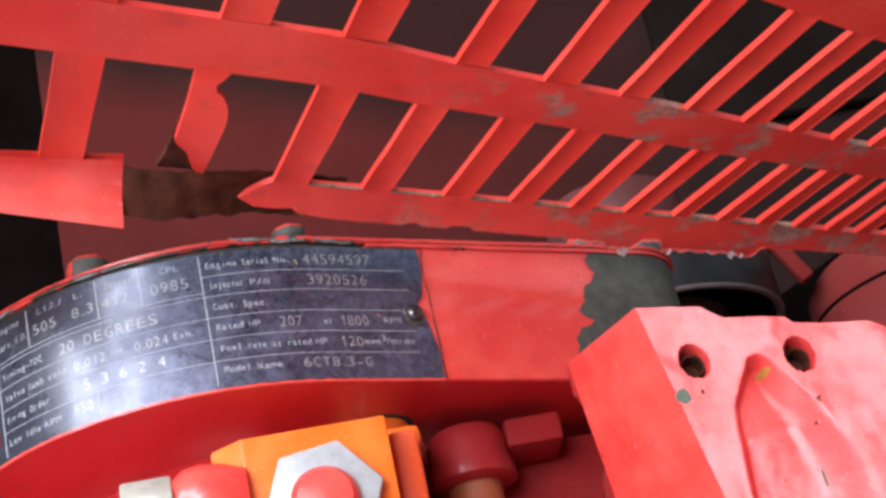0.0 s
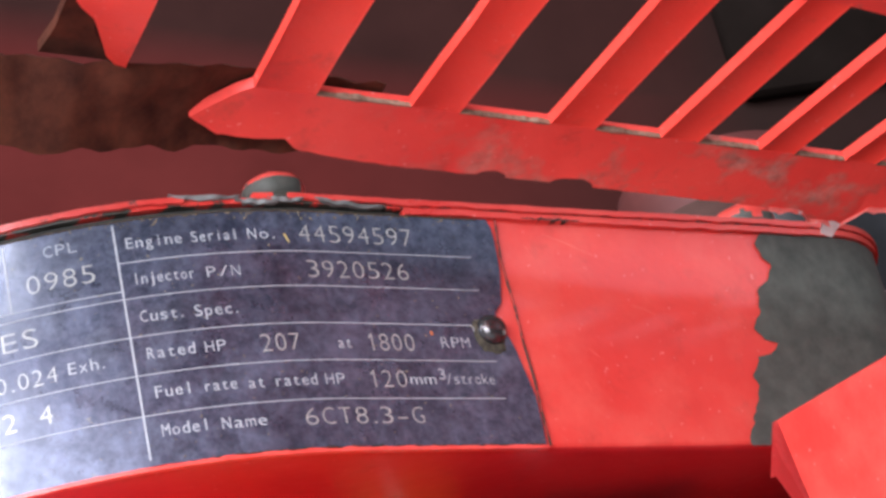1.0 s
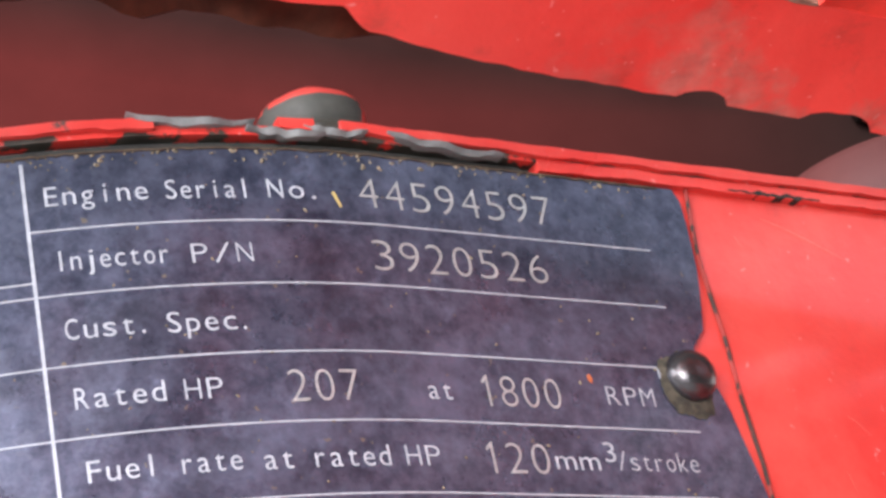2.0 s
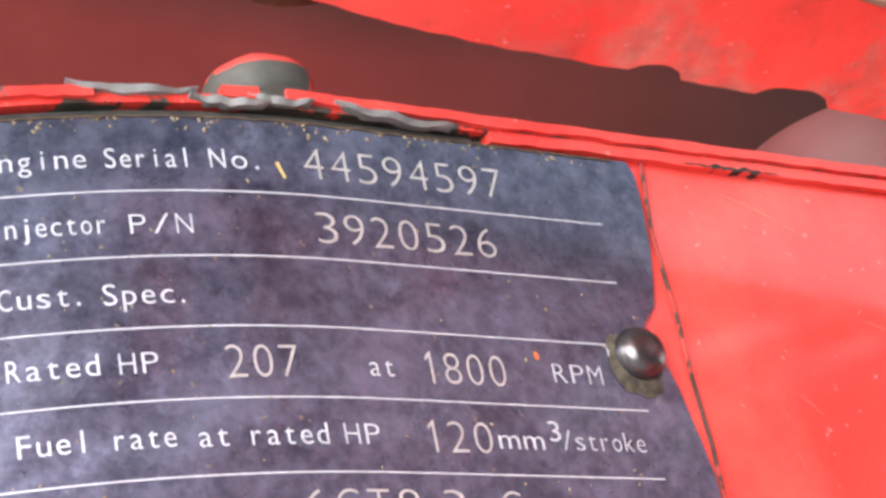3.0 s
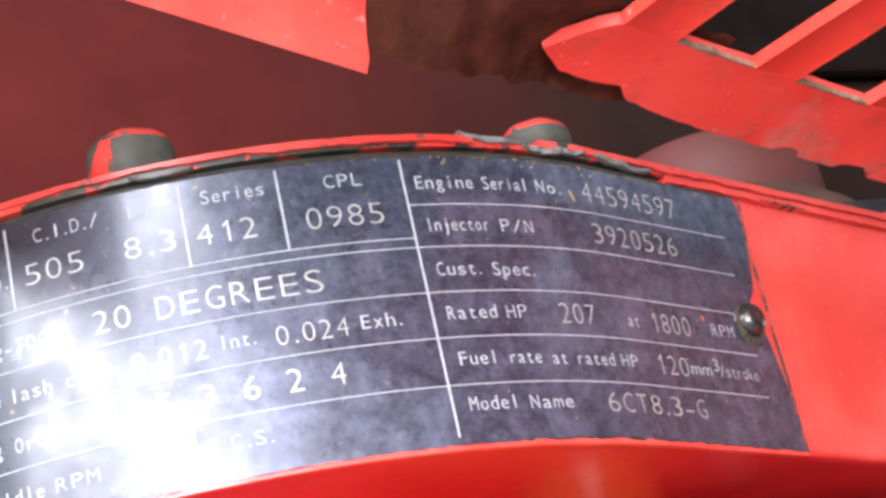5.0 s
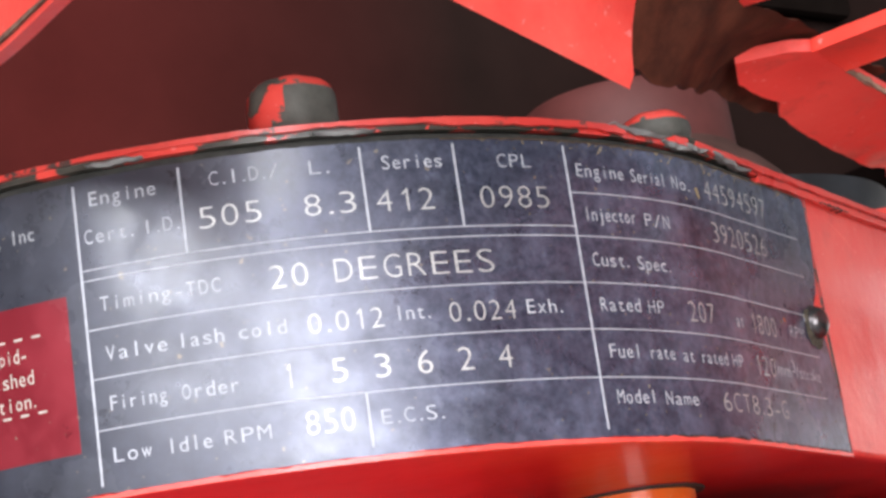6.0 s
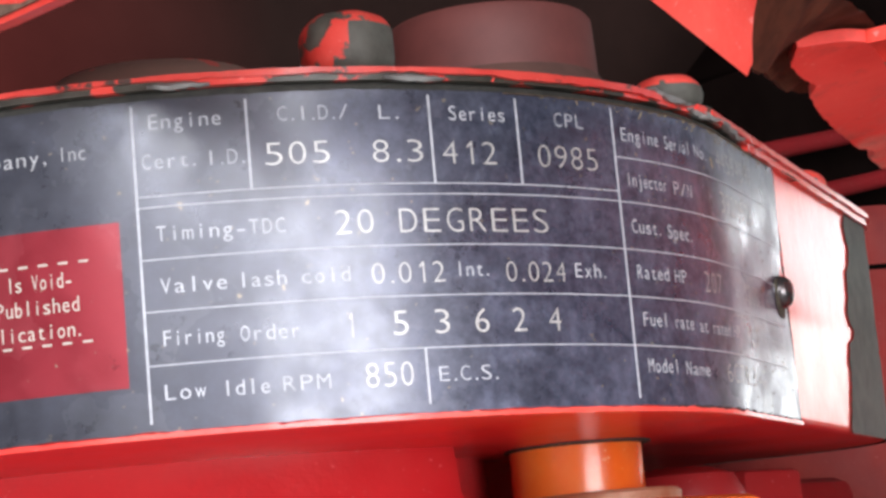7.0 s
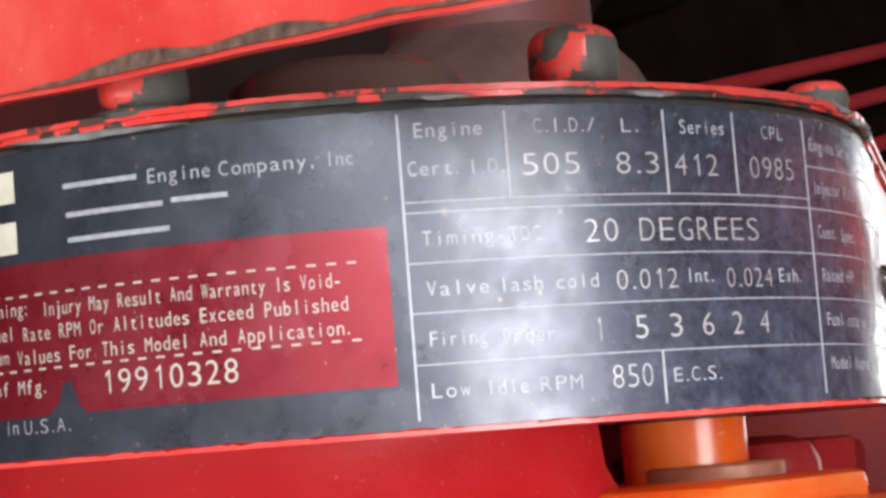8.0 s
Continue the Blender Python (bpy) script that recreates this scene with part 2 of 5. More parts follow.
CREAM = plain("cream_ink", (0.54, 0.51, 0.40), (0.68, 0.64, 0.51), 0.5, scale=300, relief=0.05)


def plate_material(name, dark, light, stained=0.75, left_tone=None):
    """Anodised sheet under worn lacquer: blotches of two sizes, scuffs and dirt specks."""
    m, nt, b = nodes_of(name)
    blot = mix(nt, 0.58, ramp(nt, noise_tex(nt, 190, 6, 0.62), (0.34, (0, 0, 0)), (0.66, (1, 1, 1))), ramp(nt, noise_tex(nt, 560, 6, 0.7), (0.38, (0, 0, 0)), (0.63, (1, 1, 1))))
    co = nt.nodes.new("ShaderNodeTexCoord")
    sep = nt.nodes.new("ShaderNodeSeparateXYZ")
    nt.links.new(co.outputs["Object"], sep.inputs[0])
    open_end = nt.nodes.new("ShaderNodeMapRange")
    open_end.inputs["From Min"].default_value, open_end.inputs["From Max"].default_value = -0.055, -0.012
    open_end.inputs["To Min"].default_value, open_end.inputs["To Max"].default_value = 0.12, 1.0
    nt.links.new(sep.outputs["X"], open_end.inputs["Value"])
    # Left of the plate: one even tone, darker and greyer when given.
    even = left_tone or tuple((p + q) / 2 for p, q in zip(dark, light))
    col = mix(nt, open_end.outputs[0], even, mix(nt, blot, dark, light))
    scuff = ramp(nt, noise_tex(nt, 210, 10, 0.75), (0.58, (0, 0, 0)), (0.74, (0.5, 0.5, 0.5)))
    stain = ramp(nt, noise_tex(nt, 130, 9, 0.7), (0.54, (0, 0, 0)), (0.70, (stained,) * 3))
    col = mix(nt, open_end.outputs[0], col, mix(nt, stain, col, tuple(x * 0.6 for x in dark)))
    worn = mix(nt, scuff, col, tuple(min(1, x * 2.0) for x in light))
    col = mix(nt, open_end.outputs[0], col, worn)
    film = ramp(nt, noise_tex(nt, 88, 7, 0.66), (0.53, (0, 0, 0)), (0.66, (0.40, 0.40, 0.40)))
    col = mix(nt, open_end.outputs[0], col, mix(nt, film, col, tuple(min(1, x * 1.45) for x in light)))
    speck = ramp(nt, noise_tex(nt, 820, 2, 0.5), (0.715, (0, 0, 0)), (0.75, (0.85, 0.85, 0.85)))
    col = mix(nt, speck, col, (0.24, 0.20, 0.15))
    nt.links.new(col, b.inputs["Base Color"])
    b.inputs["Metallic"].default_value = 0.55
    b.inputs["Coat Weight"].default_value, b.inputs["Coat Roughness"].default_value = 0.6, 0.24
    nt.links.new(ramp(nt, noise_tex(nt, 105, 8, 0.72), (0.36, (0.23,) * 3), (0.64, (0.49,) * 3)), b.inputs["Roughness"])
    smear = noise_tex(nt, 64, 5, 0.55)
    nt.links.new(ramp(nt, smear, (0.43, (0.18,) * 3), (0.50, (0.25,) * 3), (0.55, (0.36,) * 3)), b.inputs["Coat Roughness"])
    bump(nt, b, noise_tex(nt, 240, 6), 0.16, 0.0004)
    return m


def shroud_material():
    """Brown shroud paint with the bounced red light low on one side painted in."""
    m, nt, b = nodes_of("shroud_bounce_paint")
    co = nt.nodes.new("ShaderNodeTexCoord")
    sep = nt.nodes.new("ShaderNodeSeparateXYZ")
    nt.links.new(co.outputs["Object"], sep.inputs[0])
    browning = nt.nodes.new("ShaderNodeMapRange")
    browning.inputs["From Min"].default_value, browning.inputs["From Max"].default_value = 0.20, 0.38
    nt.links.new(sep.outputs["X"], browning.inputs["Value"])
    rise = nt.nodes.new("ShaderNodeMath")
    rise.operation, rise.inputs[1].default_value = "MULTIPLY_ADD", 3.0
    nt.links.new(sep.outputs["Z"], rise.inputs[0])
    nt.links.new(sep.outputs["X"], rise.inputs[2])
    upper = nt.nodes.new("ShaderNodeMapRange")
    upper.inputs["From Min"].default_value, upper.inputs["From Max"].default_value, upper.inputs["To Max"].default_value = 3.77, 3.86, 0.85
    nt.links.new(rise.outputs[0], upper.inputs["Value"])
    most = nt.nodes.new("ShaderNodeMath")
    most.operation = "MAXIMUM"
    nt.links.new(browning.outputs[0], most.inputs[0])
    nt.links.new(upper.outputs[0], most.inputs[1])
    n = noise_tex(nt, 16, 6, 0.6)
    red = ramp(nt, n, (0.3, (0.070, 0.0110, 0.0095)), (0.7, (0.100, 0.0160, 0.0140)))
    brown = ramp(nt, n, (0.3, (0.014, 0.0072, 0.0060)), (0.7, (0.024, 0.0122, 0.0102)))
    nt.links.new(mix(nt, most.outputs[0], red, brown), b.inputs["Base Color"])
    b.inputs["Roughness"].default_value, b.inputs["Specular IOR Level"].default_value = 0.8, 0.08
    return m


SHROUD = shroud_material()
PLATE = plate_material("blue_black_plate", (0.036, 0.042, 0.074), (0.142, 0.154, 0.228), left_tone=(0.046, 0.047, 0.061))
WARN = plate_material("plate_red_field", (0.225, 0.013, 0.024), (0.265, 0.017, 0.029), 0.1)


# ---- mesh helpers ----
def mesh_of(name, bm, material, smooth=False):
    me = bpy.data.meshes.new(name)
    bmesh.ops.recalc_face_normals(bm, faces=bm.faces)
    bm.to_mesh(me)
    bm.free()
    me.materials.append(material)
    if smooth:
        for f in me.polygons:
            f.use_smooth = True
        me.set_sharp_from_angle(angle=radians(38))
    return me


def part(name, bm, material, parent, label="", smooth=False):
    ob = new(name, mesh_of(name, bm, material, smooth))
    ob.parent = parent
    if label:
        tagged(ob, label)
    return ob


def thing(name, at=(0, 0, 0), label="", category="", group="", kind=""):
    ob = new(name)
    ob.location = at
    ob.empty_display_size = 0.02
    return tagged(ob, label, category, group, kind)


def box(bm, lo, hi, bevel=0.0, m=None, seg=2):
    c = [(a + b) / 2 for a, b in zip(lo, hi)]
    r = bmesh.ops.create_cube(bm, size=1, matrix=Matrix.Translation(c) @ Matrix.Diagonal((*[b - a for a, b in zip(lo, hi)], 1)))
    if bevel:
        edges = {e for v in r["verts"] for e in v.link_edges}
        r = bmesh.ops.bevel(bm, geom=list(edges), offset=bevel, segments=seg, affect="EDGES", profile=0.5)
    if m is not None:
        bmesh.ops.transform(bm, matrix=m, verts=r["verts"])
    return r["verts"]


def lathe(bm, centre, rings, seg=48, axis="z"):
    """A body of revolution: rings of (radius, height) from bottom to top, closed at both ends."""
    loops = []
    for r, h in rings:
        loop = []
        for i in range(seg):
            a = 2 * math.pi * i / seg
            x, y = r * math.cos(a), r * math.sin(a)
            v = (x, y, h) if axis == "z" else (x, -h, y) if axis == "y" else (h, x, y)
            loop.append(bm.verts.new(Vector(centre) + Vector(v)))
        loops.append(loop)
    for a, b in zip(loops, loops[1:]):
        for i in range(seg):
            bm.faces.new((a[i], a[(i + 1) % seg], b[(i + 1) % seg], b[i]))
    bm.faces.new(loops[0][::-1])
    bm.faces.new(loops[-1])
    return bm


def prism(bm, outline, z0, z1, m=None, bevel=0.0, seg=2):
    """An outline of (x, y) points drawn up from z0 to z1."""
    lo = [bm.verts.new((x, y, z0)) for x, y in outline]
    hi = [bm.verts.new((x, y, z1)) for x, y in outline]
    n = len(outline)
    faces = [bm.faces.new((lo[i], lo[(i + 1) % n], hi[(i + 1) % n], hi[i])) for i in range(n)]
    faces += [bm.faces.new(lo[::-1]), bm.faces.new(hi)]
    verts = lo + hi
    if bevel:
        bmesh.ops.recalc_face_normals(bm, faces=faces)
        edges = list({e for f in faces for e in f.edges})
        verts = bmesh.ops.bevel(bm, geom=edges, offset=bevel, segments=seg, affect="EDGES", profile=0.5)["verts"]
    if m is not None:
        bmesh.ops.transform(bm, matrix=m, verts=[v for v in bm.verts])
    return bm


def hexagon(r, turn=0.0):
    return [(r * math.cos(turn + i * math.pi / 3), r * math.sin(turn + i * math.pi / 3)) for i in range(6)]


# ---- the curved side of the housing: a drum that runs out into a flat ----
R, TURN = 0.0970, 0.4
S_FLAT, S_END, R_END = R * TURN, 0.165, 0.027


def side(s, z, out=0.0):
    """The place on the housing's side at arc length s, height z, and out metres proud of it."""
    th = min(s / R, TURN)
    x, y = R * math.sin(th), R * (1 - math.cos(th))
    nx, ny = math.sin(th), -math.cos(th)
    d = max(0.0, s - S_FLAT)
    corner = max(0.0, s - S_END)
    d = min(d, S_END - S_FLAT)
    x, y = x + d * math.cos(TURN), y + d * math.sin(TURN)
    if corner:
        r = R_END
        a = min(corner / r, math.pi / 2)
        x, y = x + r * (math.sin(TURN + a) - math.sin(TURN)), y - r * (math.cos(TURN + a) - math.cos(TURN))
        nx, ny = math.sin(TURN + a), -math.cos(TURN + a)
        rest = max(0.0, corner - r * math.pi / 2)
        x, y = x + rest * math.cos(TURN + math.pi / 2), y + rest * math.sin(TURN + math.pi / 2)
    return Vector((x + nx * out, y + ny * out, z))


def strip(bm, s0, s1, z0, z1, out=0.0, thick=0.0005, n=40, ragged=None):
    """A sheet laid on the housing's side. ragged(s, top) moves its two long edges."""
    rows = []
    for i in range(n + 1):
        s = s0 + (s1 - s0) * i / n
        a = z0 + (ragged(s, 0) if ragged else 0)
        b = z1 + (ragged(s, 1) if ragged else 0)
        rows.append([bm.verts.new(side(s, z, o)) for z, o in ((a, out), (b, out), (b, out - thick), (a, out - thick))])
    for p, q in zip(rows, rows[1:]):
        for k in range(4):
            bm.faces.new((p[k], q[k], q[(k + 1) % 4], p[(k + 1) % 4]))
    bm.faces.new(rows[0])
    bm.faces.new(rows[-1][::-1])
    return bm


# ---- setting ----
def wall(name, lo, hi, material, label, category="wall"):
    bm = bmesh.new()
    box(bm, lo, hi)
    ob = new(name, mesh_of(name, bm, material))
    return tagged(ob, label, category, kind="structure")


FLOOR = -0.9
TOP = 1.7


def pierced_wall(name, axis, inner, outer, u0, u1, openings, label):
    """A wall of the shed with its openings cut right through."""
    bm = bmesh.new()
    us = sorted({u0, u1, *[o[0] for o in openings], *[o[1] for o in openings]})
    zs = sorted({FLOOR, TOP, *[o[2] for o in openings], *[o[3] for o in openings]})
    for a, a1 in zip(us, us[1:]):
        for z, z1 in zip(zs, zs[1:]):
            if any(o[0] <= a and a1 <= o[1] and o[2] <= z and z1 <= o[3] for o in openings):
                continue
            lo, hi = min(inner, outer), max(inner, outer)
            if axis == "y":
                box(bm, (a, lo, z), (a1, hi, z1))
            else:
                box(bm, (lo, a, z), (hi, a1, z1))
    ob = new(name, mesh_of(name, bm, SHED))
    return tagged(ob, label, "wall", kind="structure")


wall("floor", (WEST - 0.2, SOUTH - 0.2, FLOOR - 0.1), (EAST + 0.2, NORTH + 0.2, FLOOR), CONCRETE, "plain grey concrete shed floor under the engine", "floor")
wall("ceiling", (WEST - 0.2, SOUTH - 0.2, TOP), (EAST + 0.2, NORTH + 0.2, TOP + 0.1), SHED, "plain dim ceiling over the engine", "ceiling")
wall("wall_north", (WEST - 0.2, NORTH, FLOOR), (EAST + 0.2, NORTH + 0.2, TOP), SHED, "plain dim wall behind the engine")
pierced_wall("wall_south", "y", SOUTH, SOUTH - 0.2, WEST - 0.2, EAST + 0.2, OPENINGS["south"], "plain dim wall with a doorway and a window")
pierced_wall("wall_west", "x", WEST, WEST - 0.2, SOUTH, NORTH, OPENINGS["west"], "plain dim wall with a window and an added low opening")
pierced_wall("wall_east", "x", EAST, EAST + 0.2, SOUTH, NORTH, OPENINGS["east"], "plain dim wall with a window and an added high opening")

# ---- engine block: the mass that carries the housing ----
engine = thing("engine_block", (0.05, 0.25, FLOOR), "red painted diesel engine block standing on the floor", "engine")


def at_base(ob, base):
    """Keep world coordinates for a mesh that hangs under an empty at base."""
    ob.location = -Vector(base)
    return ob


# The box's unseen front is added to keep floor light off the underside.
bm = bmesh.new()
box(bm, (-0.20, -0.012, FLOOR), (0.26, 0.62, -0.105), 0.012)
at_base(part("crankcase", bm, RED_LOW_SHADE, engine, smooth=True), engine.location)
bm = bmesh.new()
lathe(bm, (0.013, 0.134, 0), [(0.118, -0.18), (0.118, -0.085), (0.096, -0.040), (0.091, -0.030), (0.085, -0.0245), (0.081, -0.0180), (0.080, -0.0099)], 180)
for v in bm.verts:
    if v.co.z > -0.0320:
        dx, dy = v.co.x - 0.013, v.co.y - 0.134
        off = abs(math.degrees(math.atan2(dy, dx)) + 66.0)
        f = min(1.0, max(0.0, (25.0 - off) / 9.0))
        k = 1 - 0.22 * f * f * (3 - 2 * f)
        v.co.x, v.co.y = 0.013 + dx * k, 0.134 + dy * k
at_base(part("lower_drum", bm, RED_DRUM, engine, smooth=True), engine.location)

def under(ob, parent):
    """Hang a piece under the part that carries it."""
    ob.parent = parent
    ob.location = (0, 0, 0)
    return ob


# ---- gear housing ----
housing = thing("gear_housing", (0, 0.0970, -0.0105), "red painted gear housing with chipped rim and bare grey end", "engine part")
HB = housing.location.copy()
S_ALL = [-0.285 + 0.004 * i for i in range(155)]
S_RED = 0.1265


def outline(out=0.0):
    pts = [side(s, 0, out) for s in S_ALL]
    return [(v.x, v.y) for v in pts]


bm = bmesh.new()
rings = []
for z, out in ((-0.0099, -0.0060), (-0.0099, -0.0032), (-0.0098, -0.0022), (-0.0095, -0.0014), (-0.0091, -0.0010), (-0.0086, -0.0008), (0.0392, -0.0008)):
    rings.append([bm.verts.new((x, y, z)) for x, y in outline(out)])
for p, q in zip(rings, rings[1:]):
    for k in range(len(p)):
        bm.faces.new((p[k], p[(k + 1) % len(p)], q[(k + 1) % len(p)], q[k]))
bm.faces.new(rings[0][::-1])
bm.faces.new(rings[-1])
wall_ob = at_base(part("side_wall", bm, RED, housing, smooth=True), HB)
# Downward faces take the darker red: the underside's shade is painted in.
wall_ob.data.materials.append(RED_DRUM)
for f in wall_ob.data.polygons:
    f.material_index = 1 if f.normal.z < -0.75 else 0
bm = bmesh.new()
prism(bm, outline(-0.0016), 0.0390, 0.0404)
at_base(part("gasket", bm, GASKET, housing), HB)


def chips(s, top):
    return 0.0007 * noise.noise((s * 160, 7.0 * top, 1.3)) + 0.0004 * noise.noise((s * 600, 3.0 * top, 4.0))


bm = bmesh.new()
prism(bm, outline(0.0002), 0.0401, 0.0412)
at_base(part("rim", bm, RED_RIM, housing, "chipped rim, more dirt than red paint", True), HB)
for s0, s1 in ((-0.285, 0.0135), (0.0265, 0.0305), (0.0335, 0.215)):
    bm = bmesh.new()
    strip(bm, s0, s1, 0.0407, 0.0419, 0.0009, 0.004, int(8 + (s1 - s0) * 640), lambda s, top: (0.6 * chips(s, top) + (0.00035 if s < -0.022 else 0.0) if top == 0 else 0.25 * chips(s, 1)))
    at_base(part("rim_bead", bm, RED_BEAD if s0 < 0.02 else RED, housing, "rounded red bead along the rim", True), HB)
# dark joint between plate and rim
bm = bmesh.new()
strip(bm, -0.285, 0.056, 0.0384, 0.0395, -0.0005, 0.002, 240, lambda s, top: 0.0 if top else 0.0003 * noise.noise((s * 300, 1.0, 6.0)))
at_base(part("joint", bm, GASKET, housing, "dark oily joint over the plate", True), HB)
# grime in the corner under the rim
bm = bmesh.new()
strip(bm, 0.0845, 0.0985, 0.03925, 0.03935, 0.0004, 0.0028, 110, lambda s, top: (1 if top else -1) * (0.00016 + 0.00055 * noise.noise((s * 700, 3.0 + top, 2.0))) * math.sin(math.pi * (s - 0.0845) / 0.014))
at_base(part("grime", bm, GASKET, housing, "dark grime under the rim", True), HB)
bm = bmesh.new()
strip(bm, 0.058, 0.200, 0.0391, 0.0405, 0.0003, 0.002, 90, lambda s, top: 0.5 * chips(s, top) if top == 0 else 0.0)
at_base(part("painted_rim", bm, RED, housing, smooth=True), HB)
bm = bmesh.new()
prism(bm, outline(-0.002), 0.0410, 0.0418)
at_base(part("front_face", bm, RED_RIM, housing, "dirty front face of the housing", True), HB)

# bare grey end of the side, beyond a ragged paint edge
bm = bmesh.new()
rows = []
for i in range(61):
    z = -0.0100 + 0.0490 * i / 60
    edge = 0.1305 + 0.42 * z + 0.0013 * noise.noise((z * 560, 2.0, 0.5)) + 0.0034 * noise.noise((z * 150, 5.0, 0.5))
    if 0.010 < z < 0.0135:
        edge += 0.0032
    rows.append([bm.verts.new(side(edge + (0.26 - edge) * k / 24, z, -0.0004)) for k in range(25)])
for a, b_ in zip(rows, rows[1:]):
    for k in range(24):
        bm.faces.new((a[k], a[k + 1], b_[k + 1], b_[k]))
at_base(part("bare_end", bm, PRIMER, housing, "unpainted dull grey end of the housing", True), HB)

# pale scratches in the paint of the flat
for s0, z0, s1, z1, w in ((0.0890, 0.0365, 0.1010, 0.0318, 0.00016), (0.0842, 0.0335, 0.0850, 0.0322, 0.00022), (0.0930, 0.0110, 0.0960, 0.0085, 0.00014), (0.0905, 0.0040, 0.0912, 0.0015, 0.00026), (0.1060, 0.0210, 0.1120, 0.0190, 0.00012)):
    bm = bmesh.new()
    lo, hi = [], []
    for n in range(9):
        f = n / 8
        s, z, h = s0 + (s1 - s0) * f, z0 + (z1 - z0) * f + 0.0002 * math.sin(f * 4), w * math.sin(math.pi * (0.06 + 0.88 * f)) / 2
        lo.append(bm.verts.new(side(s, z - h, -0.00066)))
        hi.append(bm.verts.new(side(s, z + h, -0.00066)))
    for n in range(8):
        bm.faces.new((lo[n], lo[n + 1], hi[n + 1], hi[n]))
    at_base(part("scratch", bm, SCRATCH, housing, "fine pale scratch in the paint"), HB)

# web under the flat of the housing; its shade is put into the paint
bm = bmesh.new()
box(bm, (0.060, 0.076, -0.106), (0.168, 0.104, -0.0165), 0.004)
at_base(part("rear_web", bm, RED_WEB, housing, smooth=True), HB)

# low round boss on the front face
bm = bmesh.new()
lathe(bm, (-0.0370, 0.0680, 0), [(0.0232, 0.0410), (0.0224, 0.0470), (0.0204, 0.0514), (0.0170, 0.0538), (0.0114, 0.0550), (0.0044, 0.0553)], 48)
at_base(part("cover_boss", bm, GRIMY, housing, "low round boss under brown grime", True), HB)


def bolt(x, y, tall=0.010, turn=0.2, r=0.0082, rim=0.3, top=None):
    """A hexagon bolt in the housing's front face: bare sides, red paint left on the top edge and one side."""
    bm = bmesh.new()
    prism(bm, hexagon(r, turn), 0.0426, 0.0425 + tall, bevel=min(0.0034, 0.46 * tall), seg=5)
    ob = part("bolt", bm, GREY_BOLT, housing, "hexagon bolt with half its red paint gone", True)
    ob.location = Vector((x, y, 0)) - HB
    ob.data.materials.append(top or RED_BOLT)
    for f in ob.data.polygons:
        n = f.normal
        worn = 0.22 * noise.noise((f.center.x * 420, f.center.y * 420, 3.0 + x * 90))
        f.material_index = 1 if n.z > rim + worn or (r > 0.0075 and n.x < -0.72) or (top and n.x > 0.80 and f.center.z > 0.0440) else 0
    bm = bmesh.new()
    lathe(bm, (0, 0, 0), [(r + 0.0006, 0.0414), (r + 0.0009, 0.0421), (r + 0.0004, 0.0428), (r - 0.0008, 0.0430)], 28)
    under(part("bolt_flange", bm, RED_RIM, housing, "chipped red flange under the bolt", True), ob)


bolt(-0.0364, 0.0206, 0.0106, 0.1)
bolt(0.0312, 0.0128, 0.0066, 0.4, 0.0070, 0.40, RED)
bolt(-0.0850, 0.0690, 0.0092, 0.7)
c_ = side(0.152, 0, -0.012)
bolt(c_.x, c_.y, 0.0085, 0.3, 0.0082, 0.1, RED)
c_ = side(-0.183, 0, -0.012)
bolt(c_.x, c_.y, 0.0095, 0.2)


def flake(s, length, lift, z=0.0428, wide=0.00062):
    """A ragged strip of peeled grey sealant on the rim, one end curled up."""
    bm = bmesh.new()
    n = 22
    rows = []
    for i in range(n):
        f = i / (n - 1)
        w = wide * (math.sin(math.pi * min(1, 0.05 + 0.92 * f)) ** 0.8) * (1 + 0.45 * noise.noise((s * 900 + i * 0.30, 1, 1)))
        up = lift * (1 - f) ** 3 + 0.00016 * noise.noise((i * 0.3, s * 300, 2))
        o = 0.0010 + 0.0007 * noise.noise((i * 0.25, s * 500, 7))
        sc = s + length * f
        rows.append([bm.verts.new(side(sc, z + up + dz, q)) for dz, q in ((-w, o), (0.0, o + 0.0004), (w * 0.8, o - 0.0002), (w * 0.7, o - 0.0016), (-w * 0.6, o - 0.0014))])
    for a, b_ in zip(rows, rows[1:]):
        for k in range(5):
            bm.faces.new((a[k], b_[k], b_[(k + 1) % 5], a[(k + 1) % 5]))
    bm.faces.new(rows[0])
    bm.faces.new(rows[-1])
    at_base(part("sealant_flake", bm, SEALANT, housing, "peeling grey sealant strip", True), HB)


flake(0.0108, 0.0130, 0.0010, 0.0412)
flake(0.0230, 0.0085, 0.0004, 0.0402)
flake(0.0292, 0.0070, 0.0005, 0.0406)
flake(0.0388, 0.0145, 0.0010, 0.0400)
flake(-0.0765, 0.009, 0.0002, 0.0402)
flake(-0.0420, 0.010, 0.0002, 0.0402)
flake(-0.143, 0.032, 0.0006, 0.0394)

# ---- data plate ----
plate = thing("data_plate", side(0, -0.0093), "curved blue-black metal data plate with pale lettering and a red field", "data plate")
PB = plate.location.copy()


def plate_edge(s, top):
    return 0.0003 * noise.noise((s * 220, 9.0 * top, 3.0))


# height and arc of the plate's ragged right end, where red paint laps over it
END = [(-0.0094, 0.0772), (-0.0040, 0.0774), (0.0003, 0.0775), (0.0040, 0.0769), (0.0078, 0.0762), (0.0105, 0.0757), (0.0127, 0.0749), (0.0150, 0.0738),
       (0.0168, 0.0731), (0.0181, 0.0731), (0.0196, 0.0744), (0.0203, 0.0752), (0.0231, 0.0758), (0.0282, 0.0768), (0.0340, 0.0772), (0.0370, 0.0771), (0.0386, 0.0762)]
bm = bmesh.new()
rows = []
